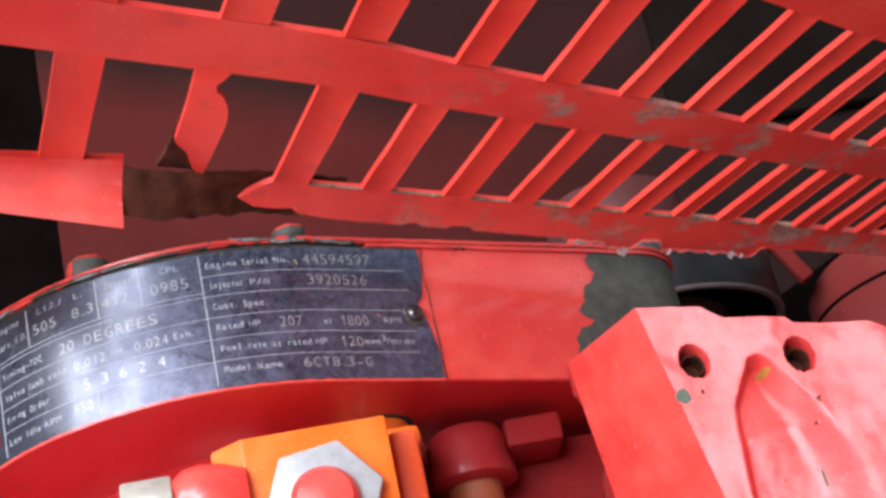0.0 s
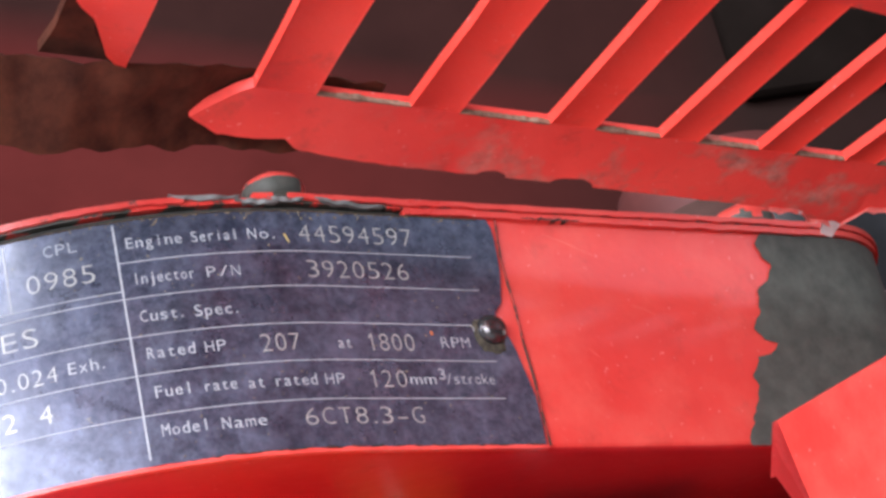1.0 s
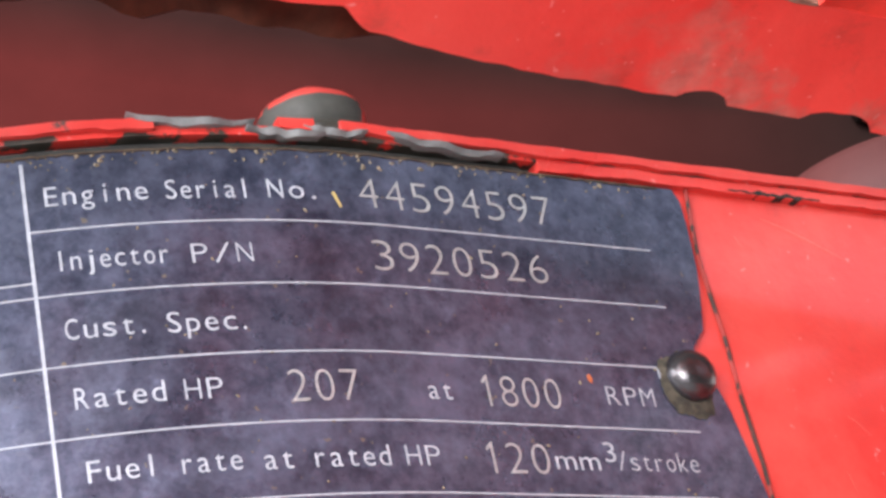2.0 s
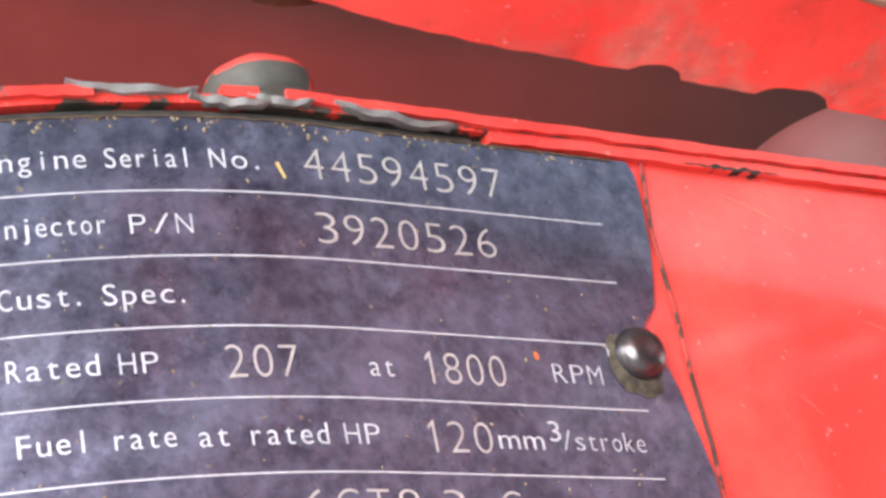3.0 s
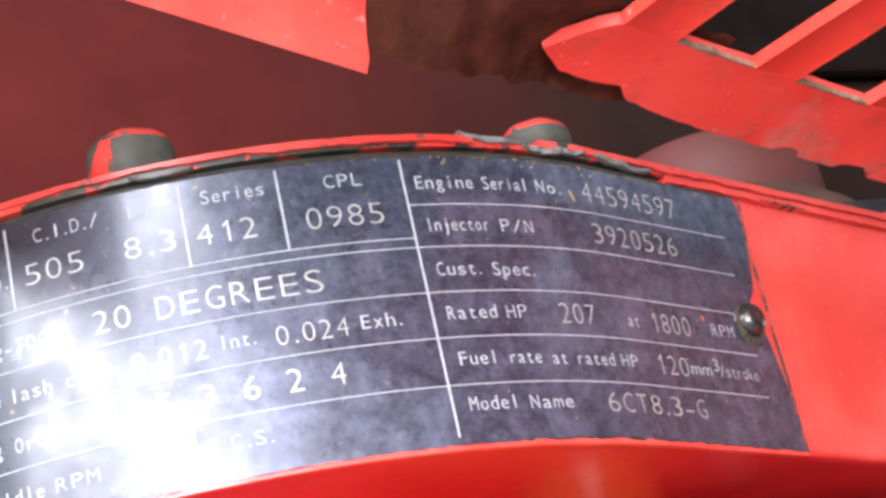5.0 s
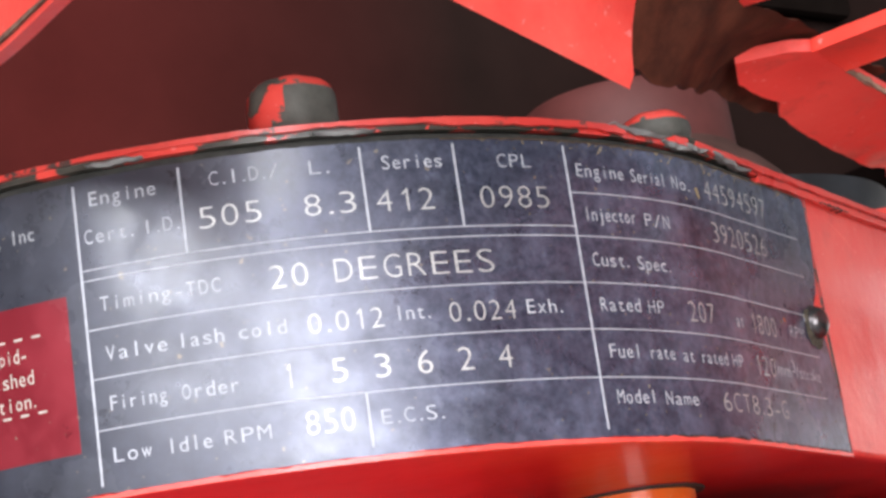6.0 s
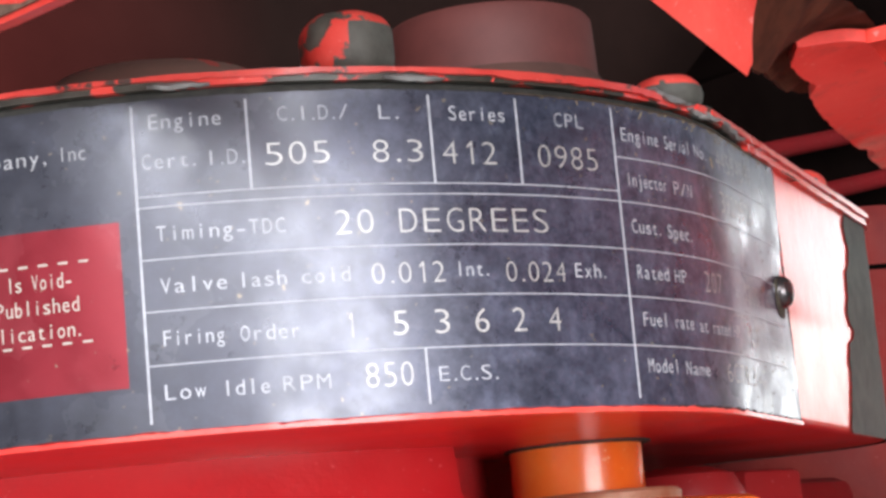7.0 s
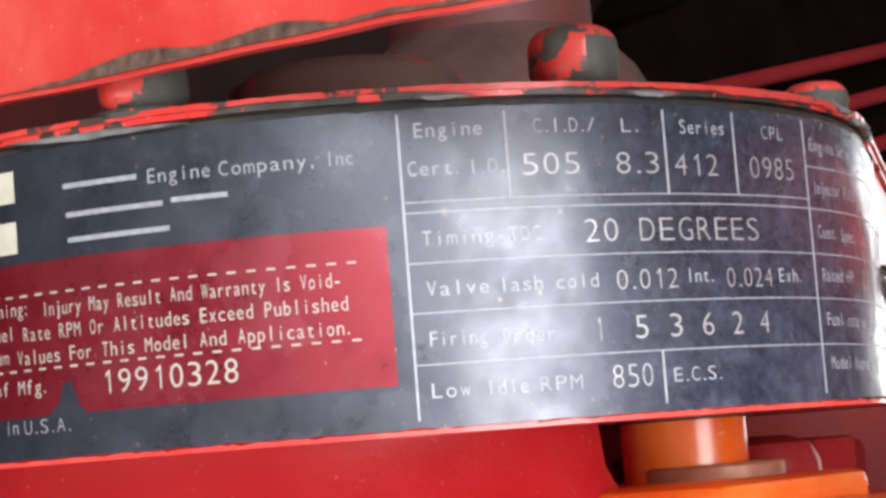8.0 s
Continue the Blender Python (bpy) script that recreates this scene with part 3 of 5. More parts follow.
for k, (z, e) in enumerate(END):
    row = []
    for i in range(131):
        s = -0.170 + (e + 0.170) * i / 130
        dz = plate_edge(s, 0) if k == 0 else plate_edge(s, 1) if k == len(END) - 1 else 0.0
        row.append(side(s + (0.00025 * noise.noise((z * 900, 0, 0)) if i == 130 else 0), z + dz))
    rows.append(row)
front = [[bm.verts.new(v) for v in row] for row in rows]
back = [[bm.verts.new(side(-0.170 + (e + 0.170) * i / 130, z, -0.0007)) for i in (0, 130)] for z, e in END]
for a, b_ in zip(front, front[1:]):
    for i in range(130):
        bm.faces.new((a[i], a[i + 1], b_[i + 1], b_[i]))
for (a, b_), (p, q) in zip(zip(front, front[1:]), zip(back, back[1:])):
    bm.faces.new((a[130], p[1], q[1], b_[130]))
    bm.faces.new((a[0], b_[0], q[0], p[0]))
at_base(part("sheet", bm, PLATE, plate, smooth=True), PB)
bm = bmesh.new()
strip(bm, -0.1585, -0.0819, -0.0028, 0.0211, 0.00006, 0.0002, 50)
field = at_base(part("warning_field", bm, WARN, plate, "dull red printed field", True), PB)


def rule(s0, s1, z, w=0.00017, out=0.00011, mat=INK):
    bm = bmesh.new()
    strip(bm, s0, s1, z - w / 2, z + w / 2, out, 0.0001, max(1, int(abs(s1 - s0) / 0.003)))
    at_base(part("printed_line", bm, mat, plate, smooth=True), PB)


def upright(s, z0, z1, w=0.00036):
    bm = bmesh.new()
    strip(bm, s - w / 2, s + w / 2, z0, z1, 0.00012, 0.0001, 1)
    at_base(part("printed_line", bm, INK, plate), PB)


V0, V1, V2, V3, V4, VE, VR = -0.0791, -0.0626, -0.0350, -0.0200, 0.0, -0.0389, 0.0707
ZT, ZH1, ZD1, ZD2, ZH3, ZH4, ZH5, ZB = 0.0378, 0.0300, 0.0244, 0.0228, 0.0152, 0.0077, 0.0, -0.0082
upright(V0, ZB, ZT)
upright(V4, ZB, ZT)
for s in (V1, V2, V3):
    upright(s, ZD1, ZT)
upright(VE, ZB, ZH5)
rule(V0, V4, ZD1)
for z in (ZD2, ZH3, ZH4, ZH5):
    rule(V0, V4, z)
    rule(V4, VR - (0.0035 if z == ZH3 else 0), z)
rule(V4, VR, ZH1)
upright(0.0673, ZH3 - 0.0013, ZH3, 0.00022)


def letter_mesh(text, weight):
    cu = bpy.data.curves.new("lettering", "FONT")
    cu.body, cu.size, cu.offset, cu.resolution_u = text, 1.0, weight, 4
    tmp = bpy.data.objects.new("lettering", cu)
    me = bpy.data.meshes.new_from_object(tmp)
    bpy.data.objects.remove(tmp)
    return me


CAP = max(v.co.y for v in letter_mesh("H", 0).vertices)


NARROW = {"i": 0.16, "l": 0.16, "I": 0.16, "1": 0.30, ".": 0.20, ",": 0.20, ":": 0.20, "t": 0.60, "r": 0.58, "f": 0.60, "j": 0.45, "/": 0.70, "-": 0.62, "m": 0.84, "M": 0.80, "W": 0.84}
GLYPHS = {}


def glyph(ch, weight):
    """Outline of one character: vertices and faces, with its left edge and width."""
    if (ch, weight) not in GLYPHS:
        me = letter_mesh(ch, weight)
        if ch == "1":
            me = bpy.data.meshes.new("figure_one")
            me.from_pydata([(0.30, 0, 0), (0.42, 0, 0), (0.42, CAP, 0), (0.34, CAP, 0), (0.06, CAP * 0.80, 0), (0.10, CAP * 0.70, 0), (0.30, CAP * 0.84, 0)], [], [(0, 1, 2, 6), (6, 2, 3), (6, 3, 4, 5)])
        vs = [(v.co.x, v.co.y) for v in me.vertices]
        GLYPHS[ch, weight] = vs, [tuple(p.vertices) for p in me.polygons], min(x for x, y in vs), max(x for x, y in vs)
    return GLYPHS[ch, weight]


def lettering(text, s0, s1, z, cap, weight=0.012, mat=INK, label=""):
    """Words in evenly spaced letters from s0 to s1, on the base line z, with capitals cap high."""
    starts = [0.0]
    for ch in text[:-1]:
        starts.append(starts[-1] + (0.56 if ch in ".,:" else 1.0))
    last = 0.28 if text[-1] in ".,:" else 0.72
    pitch = (s1 - s0) / (starts[-1] + last) if len(text) > 1 else s1 - s0
    vs, fs = [], []
    for i, ch in zip(starts, text):
        if ch == " ":
            continue
        pts, faces, lo, hi = glyph(ch, weight)
        w = NARROW.get(ch, 0.72) if len(text) > 1 else 1.0
        left = 0.06 if ch in ".,:" else 0.0 if len(text) == 1 else (0.72 - w) / 2
        base = len(vs)
        for x, y in pts:
            f = (x - lo) / (hi - lo)
            vs.append(side(s0 + pitch * (i + left + w * f), z + y / CAP * cap, 0.00013))
        fs += [tuple(k + base for k in f) for f in faces]
    me = bpy.data.meshes.new("lettering")
    me.from_pydata(vs, [], fs)
    me.materials.append(mat)
    ob = new("lettering", me)
    ob.parent = plate
    if label:
        tagged(ob, label)
    at_base(ob, PB)
    return ob


def word_bar(s0, s1, z, cap, mat=INK_DIMMED):
    """A plain bar in place of words that are not spelt out."""
    bm = bmesh.new()
    strip(bm, s0, s1, z + cap * 0.32, z + cap * 0.68, 0.00012, 0.0001, max(2, int((s1 - s0) / 0.003)))
    at_base(part("printed_bar", bm, mat, plate, smooth=True), PB)


LABELS = [
    ("Engine", 0.0019, 0.0120, 0.0327), ("Serial", 0.0138, 0.0224, 0.0326), ("No.", 0.0243, 0.0295, 0.0326),
    ("Injector", 0.0022, 0.0132, 0.0254), ("P/N", 0.0154, 0.0216, 0.0252), ("Cust.", 0.0023, 0.0099, 0.0179), ("Spec.", 0.0120, 0.0198, 0.0177),
    ("Rated", 0.0024, 0.0109, 0.0106), ("HP", 0.0127, 0.0164, 0.0105), ("at", 0.0377, 0.0405, 0.0101), ("RPM", 0.0595, 0.0656, 0.0104),
    ("Fuel", 0.0027, 0.0092, 0.0031), ("rate", 0.0113, 0.0171, 0.0030), ("at", 0.0192, 0.0221, 0.0028), ("rated", 0.0241, 0.0320, 0.0028), ("HP", 0.0337, 0.0375, 0.0028),
    ("mm", 0.0512, 0.0563, 0.0028), ("3", 0.0573, 0.0587, 0.0038), ("/stroke", 0.0588, 0.0692, 0.0029),
    ("Model", 0.0028, 0.0110, -0.0042), ("Name", 0.0132, 0.0212, -0.0044), ("Engine", -0.0767, -0.0663, 0.0342), ("Cert.", -0.0780, -0.0703, 0.0284), ("I.D.", -0.0688, -0.0632, 0.0283),
    ("C.I.D./", -0.0581, -0.0477, 0.0342), ("L.", -0.0430, -0.0399, 0.0341), ("Series", -0.0318, -0.0222, 0.0340), ("CPL", -0.0128, -0.0068, 0.0338),
    ("Timing-TDC", -0.0766, -0.0582, 0.0178), ("Valve", -0.0765, -0.0671, 0.0102), ("lash", -0.0654, -0.0586, 0.0102), ("cold", -0.0564, -0.0493, 0.0102),
    ("Int.", -0.0329, -0.0275, 0.0104), ("Exh.", -0.0115, -0.0051, 0.0103), ("Firing", -0.0766, -0.0680, 0.0027), ("Order", -0.0657, -0.0572, 0.0025),
    ("Low", -0.0769, -0.0711, -0.0050), ("Idle", -0.0687, -0.0621, -0.0051), ("RPM", -0.0602, -0.0535, -0.0051), ("E.C.S.", -0.0371, -0.0275, -0.0050),
    ("Engine", -0.1180, -0.1079, 0.0309), ("Company,", -0.1065, -0.0920, 0.0308), ("Inc", -0.0901, -0.0861, 0.0308),
    ("in", -0.1473, -0.1446, -0.0052), ("U.S.A.", -0.1433, -0.1340, -0.0054), ("Made", -0.1565, -0.1494, -0.0052),
]
for text, a, b, z in LABELS:
    lettering(text, a, b, z, 0.0022, -0.012 if text.isupper() or "/" in text else -0.002, INK_DIMMED if b < -0.085 else INK)
NUMBERS = [
    ("44594597", 0.0344, 0.0583, 0.0319, 0.0037), ("3920526", 0.0346, 0.0558, 0.0245, 0.0036), ("207", 0.0229, 0.0302, 0.0097, 0.0035),
    ("1800", 0.0436, 0.0536, 0.0096, 0.0035), ("120", 0.0423, 0.0503, 0.0022, 0.0034), ("6CT8.3-G", 0.0284, 0.0522, -0.0050, 0.0033),
    ("505", -0.0603, -0.0509, 0.0277, 0.0034), ("8.3", -0.0444, -0.0366, 0.0276, 0.0034), ("412", -0.0334, -0.0243, 0.0273, 0.0035),
    ("0985", -0.0166, -0.0044, 0.0272, 0.0036), ("20", -0.0509, -0.0452, 0.0171, 0.0036), ("DEGREES", -0.0412, -0.0160, 0.0170, 0.0037),
    ("0.012", -0.0461, -0.0348, 0.0096, 0.0031), ("0.024", -0.0245, -0.0135, 0.0095, 0.0031), ("850", -0.0482, -0.0411, -0.0054, 0.0036),
]
for text, a, b, z, cap in NUMBERS:
    lettering(text, a, b, z, cap, -0.017, STAMP)
for i, d in enumerate("153624"):
    a = -0.0500 + i * 0.00648
    lettering(d, a, a + (0.00045 if d == "1" else 0.0023), 0.0020, 0.0036, -0.011, STAMP)
for text, a, b, z in [
    ("Warning:", -0.1519, -0.1415, 0.0131), ("Injury May Result And Warranty Is Void-", -0.1382, -0.0893, 0.0126),
    ("Fuel", -0.1499, -0.1445, 0.0094), ("Rate RPM Or Altitudes Exceed Published", -0.1424, -0.0884, 0.0090),
    ("Maximum", -0.1570, -0.1459, 0.0058), ("Values For This Model And Application.", -0.1439, -0.0884, 0.0054),
    ("Date of Mfg.", -0.1575, -0.1385, 0.0008),
]:
    under(lettering(text, a, b, z, 0.0022, -0.003, FIELD_INK), field)
under(lettering("19910328", -0.1279, -0.1056, -0.0003, 0.0036, -0.008, FIELD_INK), field)
for row_z in (0.0161, 0.0045):
    for i in range(23):
        a = -0.1548 + i * 0.00303
        rule(a, a + 0.0014, row_z, 0.00032, 0.00014, FIELD_INK)
word_bar(-0.1330, -0.1199, 0.0311, 0.0022)
word_bar(-0.1327, -0.1158, 0.0266, 0.0022)
word_bar(-0.1144, -0.1054, 0.0269, 0.0022)
word_bar(-0.1326, -0.1149, 0.0227, 0.0022)
for z in (0.0309, 0.0229):
    bm = bmesh.new()
    strip(bm, -0.1560, -0.1428, z, z + 0.0050, 0.0001, 0.0001, 6)
    at_base(part("printed_block", bm, CREAM, plate, "cream printed block", True), PB)

# drive rivet in the plate's end
bm = bmesh.new()
c = side(0.0710, 0.0141)
n = Vector((math.sin(TURN), -math.cos(TURN), 0))
rm = Matrix.Translation(c) @ n.to_track_quat("Z", "Y").to_matrix().to_4x4()
lathe(bm, (0, 0, 0), [(0.0030, -0.0008), (0.0031, 0.0005), (0.0029, 0.0013), (0.0024, 0.0020), (0.0016, 0.0025), (0.0007, 0.0027)], 28)
bmesh.ops.transform(bm, matrix=rm, verts=bm.verts)
rivet = at_base(part("rivet", bm, DARK_STEEL, plate, "dark domed steel rivet", True), PB)

# crust of old paint and dirt round the rivet
bm = bmesh.new()
ring = []
for i in range(64):
    a = 2 * math.pi * i / 64
    r = 0.0035 + 0.0009 * noise.noise((math.cos(a) * 1.7, math.sin(a) * 1.7, 3.1)) + 0.0005 * noise.noise((math.cos(a) * 6, math.sin(a) * 6, 1.1)) + 0.0008 * max(0.0, -math.sin(a))
    ring.append((bm.verts.new(side(0.0706 + r * math.cos(a), 0.0138 + r * math.sin(a), 0.00012)), bm.verts.new(side(0.0709 + 0.0027 * math.cos(a), 0.0141 + 0.0027 * math.sin(a), 0.0006))))
for p, q in zip(ring, ring[1:] + ring[:1]):
    bm.faces.new((p[0], q[0], q[1], p[1]))
under(part("dirt_ring", bm, CRUST, plate, "brown crust round the rivet", True), rivet)
# cracked paint beside the plate's end
bm = bmesh.new()
CRACK = [(-0.0095, 0.0785), (-0.0046, 0.0784), (-0.0025, 0.0784), (0.0042, 0.0786), (0.0122, 0.0782), (0.0198, 0.0783), (0.0250, 0.0780), (0.0297, 0.0778), (0.0350, 0.0783), (0.0393, 0.0788)]
rows = []
for z, s in CRACK:
    w = 0.00007 + 0.00005 * noise.noise((z * 500, 1, 1))
    rows.append([bm.verts.new(side(s + d, z, o)) for d, o in ((-w - 0.00014, -0.0006), (-w, -0.0002), (w, -0.0002), (w + 0.00014, -0.0006))])
for p, q in zip(rows, rows[1:]):
    for k in range(3):
        bm.faces.new((p[k], p[k + 1], q[k + 1], q[k]))
at_base(part("paint_crack", bm, CRACKED, housing, "dark crack in the paint beside the plate", True), HB)

for s0, s1, z, h, material, label in ((-0.022, 0.0740, 0.0384, 0.00022, DIRT, "thin line of tan dirt on the upper edge"), (0.010, 0.0765, -0.0095, 0.00022, GASKET, "dark dirt on the lower edge")):
    bm = bmesh.new()
    up = z < 0
    strip(bm, s0, s1, z, z + h, 0.00018, 0.0002, 150, lambda s, top: (0.00035 * noise.noise((s * 420, 2.0, 1.0)) + 0.00035 * noise.noise((s * 1500, 5.0, 1.0))) * (1 if top else 0.4) * (1 if up or not top else 0.3))
    at_base(part("dirt_line", bm, material, plate, label), PB)

# tan crumbs of dirt on the plate, thickest along its upper edge
CRUMBS = random.Random(11)
bm = bmesh.new()
for n in range(230):
    at_top = n < 120
    s0 = CRUMBS.uniform(-0.015, 0.074)
    z0 = 0.0383 - 0.0016 * CRUMBS.random() ** 2.5 if at_top else CRUMBS.uniform(-0.0085, 0.036)
    r = CRUMBS.choice((0.00009, 0.00012, 0.00016, 0.00022)) * (1.0 if at_top else 0.8)
    turn, long = CRUMBS.uniform(0, 6.3), CRUMBS.uniform(0.8, 2.0)
    top = bm.verts.new(side(s0, z0, 0.0001 + 0.7 * r))
    ring = []
    for k in range(5):
        a = turn + k * 1.2566
        q = r * CRUMBS.uniform(0.7, 1.3)
        u, v = q * long * math.cos(a), q * math.sin(a)
        ring.append(bm.verts.new(side(s0 + u * math.cos(turn) - v * math.sin(turn), z0 + u * math.sin(turn) + v * math.cos(turn), 0.00004)))
    for k in range(5):
        bm.faces.new((ring[k], ring[(k + 1) % 5], top))
tagged(at_base(part("grit", bm, CRUMB, plate, "tan grit of dried dirt"), PB), kind="stuff")

# thin bead of red paint that laps over the plate's lower edge
bm = bmesh.new()
strip(bm, -0.170, 0.0774, -0.0103, -0.0096, 0.0004, 0.0012, 240, lambda s, top: (0.00035 * noise.noise((s * 260, 3.0, 2.0)) + 0.00025 * noise.noise((s * 900, 1.0, 7.0))) if top else 0.0)
at_base(part("paint_bead", bm, RED, housing, "uneven bead of red paint along the plate's lower edge", True), HB)

# small marks on the plate: a yellow tick, an orange paint spot, a worn patch in the red field
for spots, material, label in (
        ([(0.0312, 0.0335), (0.0316, 0.0336), (0.0322, 0.0318), (0.0319, 0.0317)], OCHRE_MARK, "yellow tick of paint"),
        ([(0.0575, 0.0137), (0.0579, 0.0139), (0.0582, 0.0134), (0.0580, 0.0128), (0.0576, 0.0130)], RUST_MARK, "orange spot of paint"),
        ([(-0.1390, -0.0032), (-0.1306, -0.0032), (-0.1322, -0.0015), (-0.1335, 0.0024), (-0.1350, 0.0020), (-0.1362, -0.0012)], PLATE, "bare patch in the red field")):
    bm = bmesh.new()
    bm.faces.new([bm.verts.new(side(s, z, 0.00016)) for s, z in spots])
    at_base(part("mark", bm, material, plate, label), PB)

# ---- slotted guard over the housing ----
A1 = Vector((0.941, 0.337, -0.0843)).normalized()
A2 = Vector((0.337, -0.941, 0.0125)).normalized()
G0 = Vector((0.027, -0.031, 0.0441))
NG = A1.cross(A2).normalized()


def guard_at(a, v, lift=0.0):
    """A place on the guard's sheet: a along its edge, v out from the slots' foot, lift below the sheet."""
    lean = float(np.interp(a, (-0.12, -0.07, 0.0, 0.03, 0.06, 0.13), (-0.14, -0.12, -0.05, 0.0, 0.035, 0.18))) * max(0.0, v)
    return G0 + A1 * (a + lean) + A2 * v + NG * lift


def taper(a):
    """The guard narrows towards its far end."""
    return float(np.interp(a, (-0.1, 0.0, 0.03, 0.06, 0.09, 0.13, 0.17, 0.25), (1.06, 1.0, 0.92, 0.87, 0.82, 0.74, 0.68, 0.60)))


guard = thing("fan_guard", guard_at(0.1, -0.02), "red sheet-metal fan guard with slots, torn along its edge", "guard")
GB = guard.location.copy()
THICK = 0.0021


def sheet(bm, cells):
    """Quads of the guard's plane with thickness: each cell is four (a, v) corners."""
    for cell in cells:
        lo = [bm.verts.new(guard_at(a, v, 0.0)) for a, v in cell]
        hi = [bm.verts.new(guard_at(a, v, -THICK)) for a, v in cell]
        for k in range(4):
            bm.faces.new((lo[k], lo[(k + 1) % 4], hi[(k + 1) % 4], hi[k]))
        bm.faces.new(lo[::-1])
        bm.faces.new(hi)
    return bm


def lattice(bm, us, vs_of, lift_of=None):
    """A thick sheet over stations us, each with a row of v values."""
    lo, hi = [], []
    for a in us:
        vs = vs_of(a)
        l = lift_of or (lambda a, v: 0.0)
        lo.append([bm.verts.new(guard_at(a, v, l(a, v))) for v in vs])
        hi.append([bm.verts.new(guard_at(a, v, l(a, v) - THICK)) for v in vs])
    m = len(lo[0])
    for i in range(len(us) - 1):
        for k in range(m - 1):
            bm.faces.new((lo[i][k], lo[i][k + 1], lo[i + 1][k + 1], lo[i + 1][k]))
            bm.faces.new((hi[i][k], hi[i + 1][k], hi[i + 1][k + 1], hi[i][k + 1]))
        bm.faces.new((lo[i][0], lo[i + 1][0], hi[i + 1][0], hi[i][0]))
        bm.faces.new((lo[i][-1], hi[i][-1], hi[i + 1][-1], lo[i + 1][-1]))
    bm.faces.new([*lo[0], *hi[0][::-1]])
    bm.faces.new([*lo[-1][::-1], *hi[-1]])
    return bm


# right ends of the slots along the edge, and the bars between them
SLOT_R = [-0.1140, -0.0740, -0.0336, 0.0, 0.0297, 0.0576, 0.0812, 0.1033, 0.1233, 0.1419, 0.1590, 0.1747, 0.1893, 0.2026, 0.2150, 0.2268, 0.2380, 0.2487]
BAR_W = [0.0135, 0.0133, 0.0130, 0.0114, 0.0095, 0.0094, 0.0082, 0.0078, 0.0074, 0.0054, 0.0056, 0.0056, 0.0056, 0.0055, 0.0054, 0.0053, 0.0052, 0.0052]
V_A, V_B, V_C, V_D = 0.0553, 0.0800, 0.1500, 0.185


def bar(a, w, v0, v1):
    """One bar between two slots, with softly rolled long edges, from v0 to v1."""
    bm = bmesh.new()
    k0, k1 = taper(a), taper(a)
    prof = [(0.0, 0.0002), (0.06, -0.0001), (0.94, -0.0001), (1.0, 0.0002), (1.0, -THICK), (0.0, -THICK)]
    rows = []
    for i in range(5):
        f = i / 4
        v = v0 * k0 + (v1 * k1 - v0 * k0) * f
        rows.append([bm.verts.new(guard_at(a + w * x + 0.0003 * noise.noise((a * 50, v * 90, x)), v, l)) for x, l in prof])
    for p, q in zip(rows, rows[1:]):
        for k in range(6):
            bm.faces.new((p[k], q[k], q[(k + 1) % 6], p[(k + 1) % 6]))
    bm.faces.new(rows[0])
    bm.faces.new(rows[-1][::-1])
    at_base(part("bar", bm, RED_BARS, guard, smooth=True), GB)


for a, w in zip(SLOT_R, BAR_W):
    if a != -0.0336:
        bar(a, w, 0.0, V_A)
    bar(a + (0.0 if a < 0.01 else 0.003), w, V_B, V_C)
# the bar whose foot is torn off and bent
bm = bmesh.new()
rows = []
for i in range(25):
    v = 0.0590 - 0.0581 * i / 24
    left = float(np.interp(v, (0.0009, 0.0020, 0.0129, 0.0170, 0.0367, 0.0596), (-0.0245, -0.0263, -0.0308, -0.0350, -0.0349, -0.0358)))
    right = float(np.interp(v, (0.0009, 0.0233, 0.0343, 0.0413, 0.0482, 0.0500, 0.0520, 0.0560, 0.0600), (-0.0231, -0.0230, -0.0229, -0.0237, -0.0266, -0.0300, -0.0290, -0.0262, -0.0245)))
    curl = 0.0030 * math.sin(math.pi * min(1.0, max(0.0, 1 - v / 0.0575)) ** 0.7)
    rows.append([bm.verts.new(guard_at(a, v, l)) for a, l in ((left, 0), (right, curl), (right, curl - THICK), (left, -THICK))])
for p, q in zip(rows, rows[1:]):
    for k in range(4):
        bm.faces.new((p[k], q[k], q[(k + 1) % 4], p[(k + 1) % 4]))
bm.faces.new(rows[0])
bm.faces.new(rows[-1][::-1])
at_base(part("bar", bm, RED_BARS, guard, "bent bar with its foot torn off", True), GB)
# bare steel left where the bar's foot was torn off
bm = bmesh.new()
sheet(bm, [[(-0.0352, 0.0172), (-0.0306, 0.0127), (-0.0292, 0.0060), (-0.0358, 0.0060)], [(-0.0358, 0.0060), (-0.0292, 0.0060), (-0.0250, -0.0012), (-0.0372, -0.0012)]])
bmesh.ops.translate(bm, verts=bm.verts, vec=NG * -0.0026)
at_base(part("bare_foot", bm, RUST, guard, "bare brown stub of the torn bar"), GB)

US = [-0.16 + 0.006 * i for i in range(72)]
bm = lattice(bmesh.new(), US, lambda a: [V_A * taper(a), (V_A + V_B) / 2 * taper(a), V_B * taper(a)])
at_base(part("cross_rail", bm, RED_GUARD, guard, smooth=True), GB)
bm = lattice(bmesh.new(), US, lambda a: [V_C * taper(a), V_D * taper(a), 0.24 * taper(a)])
at_base(part("top_panel", bm, RED_BARS, guard, smooth=True), GB)


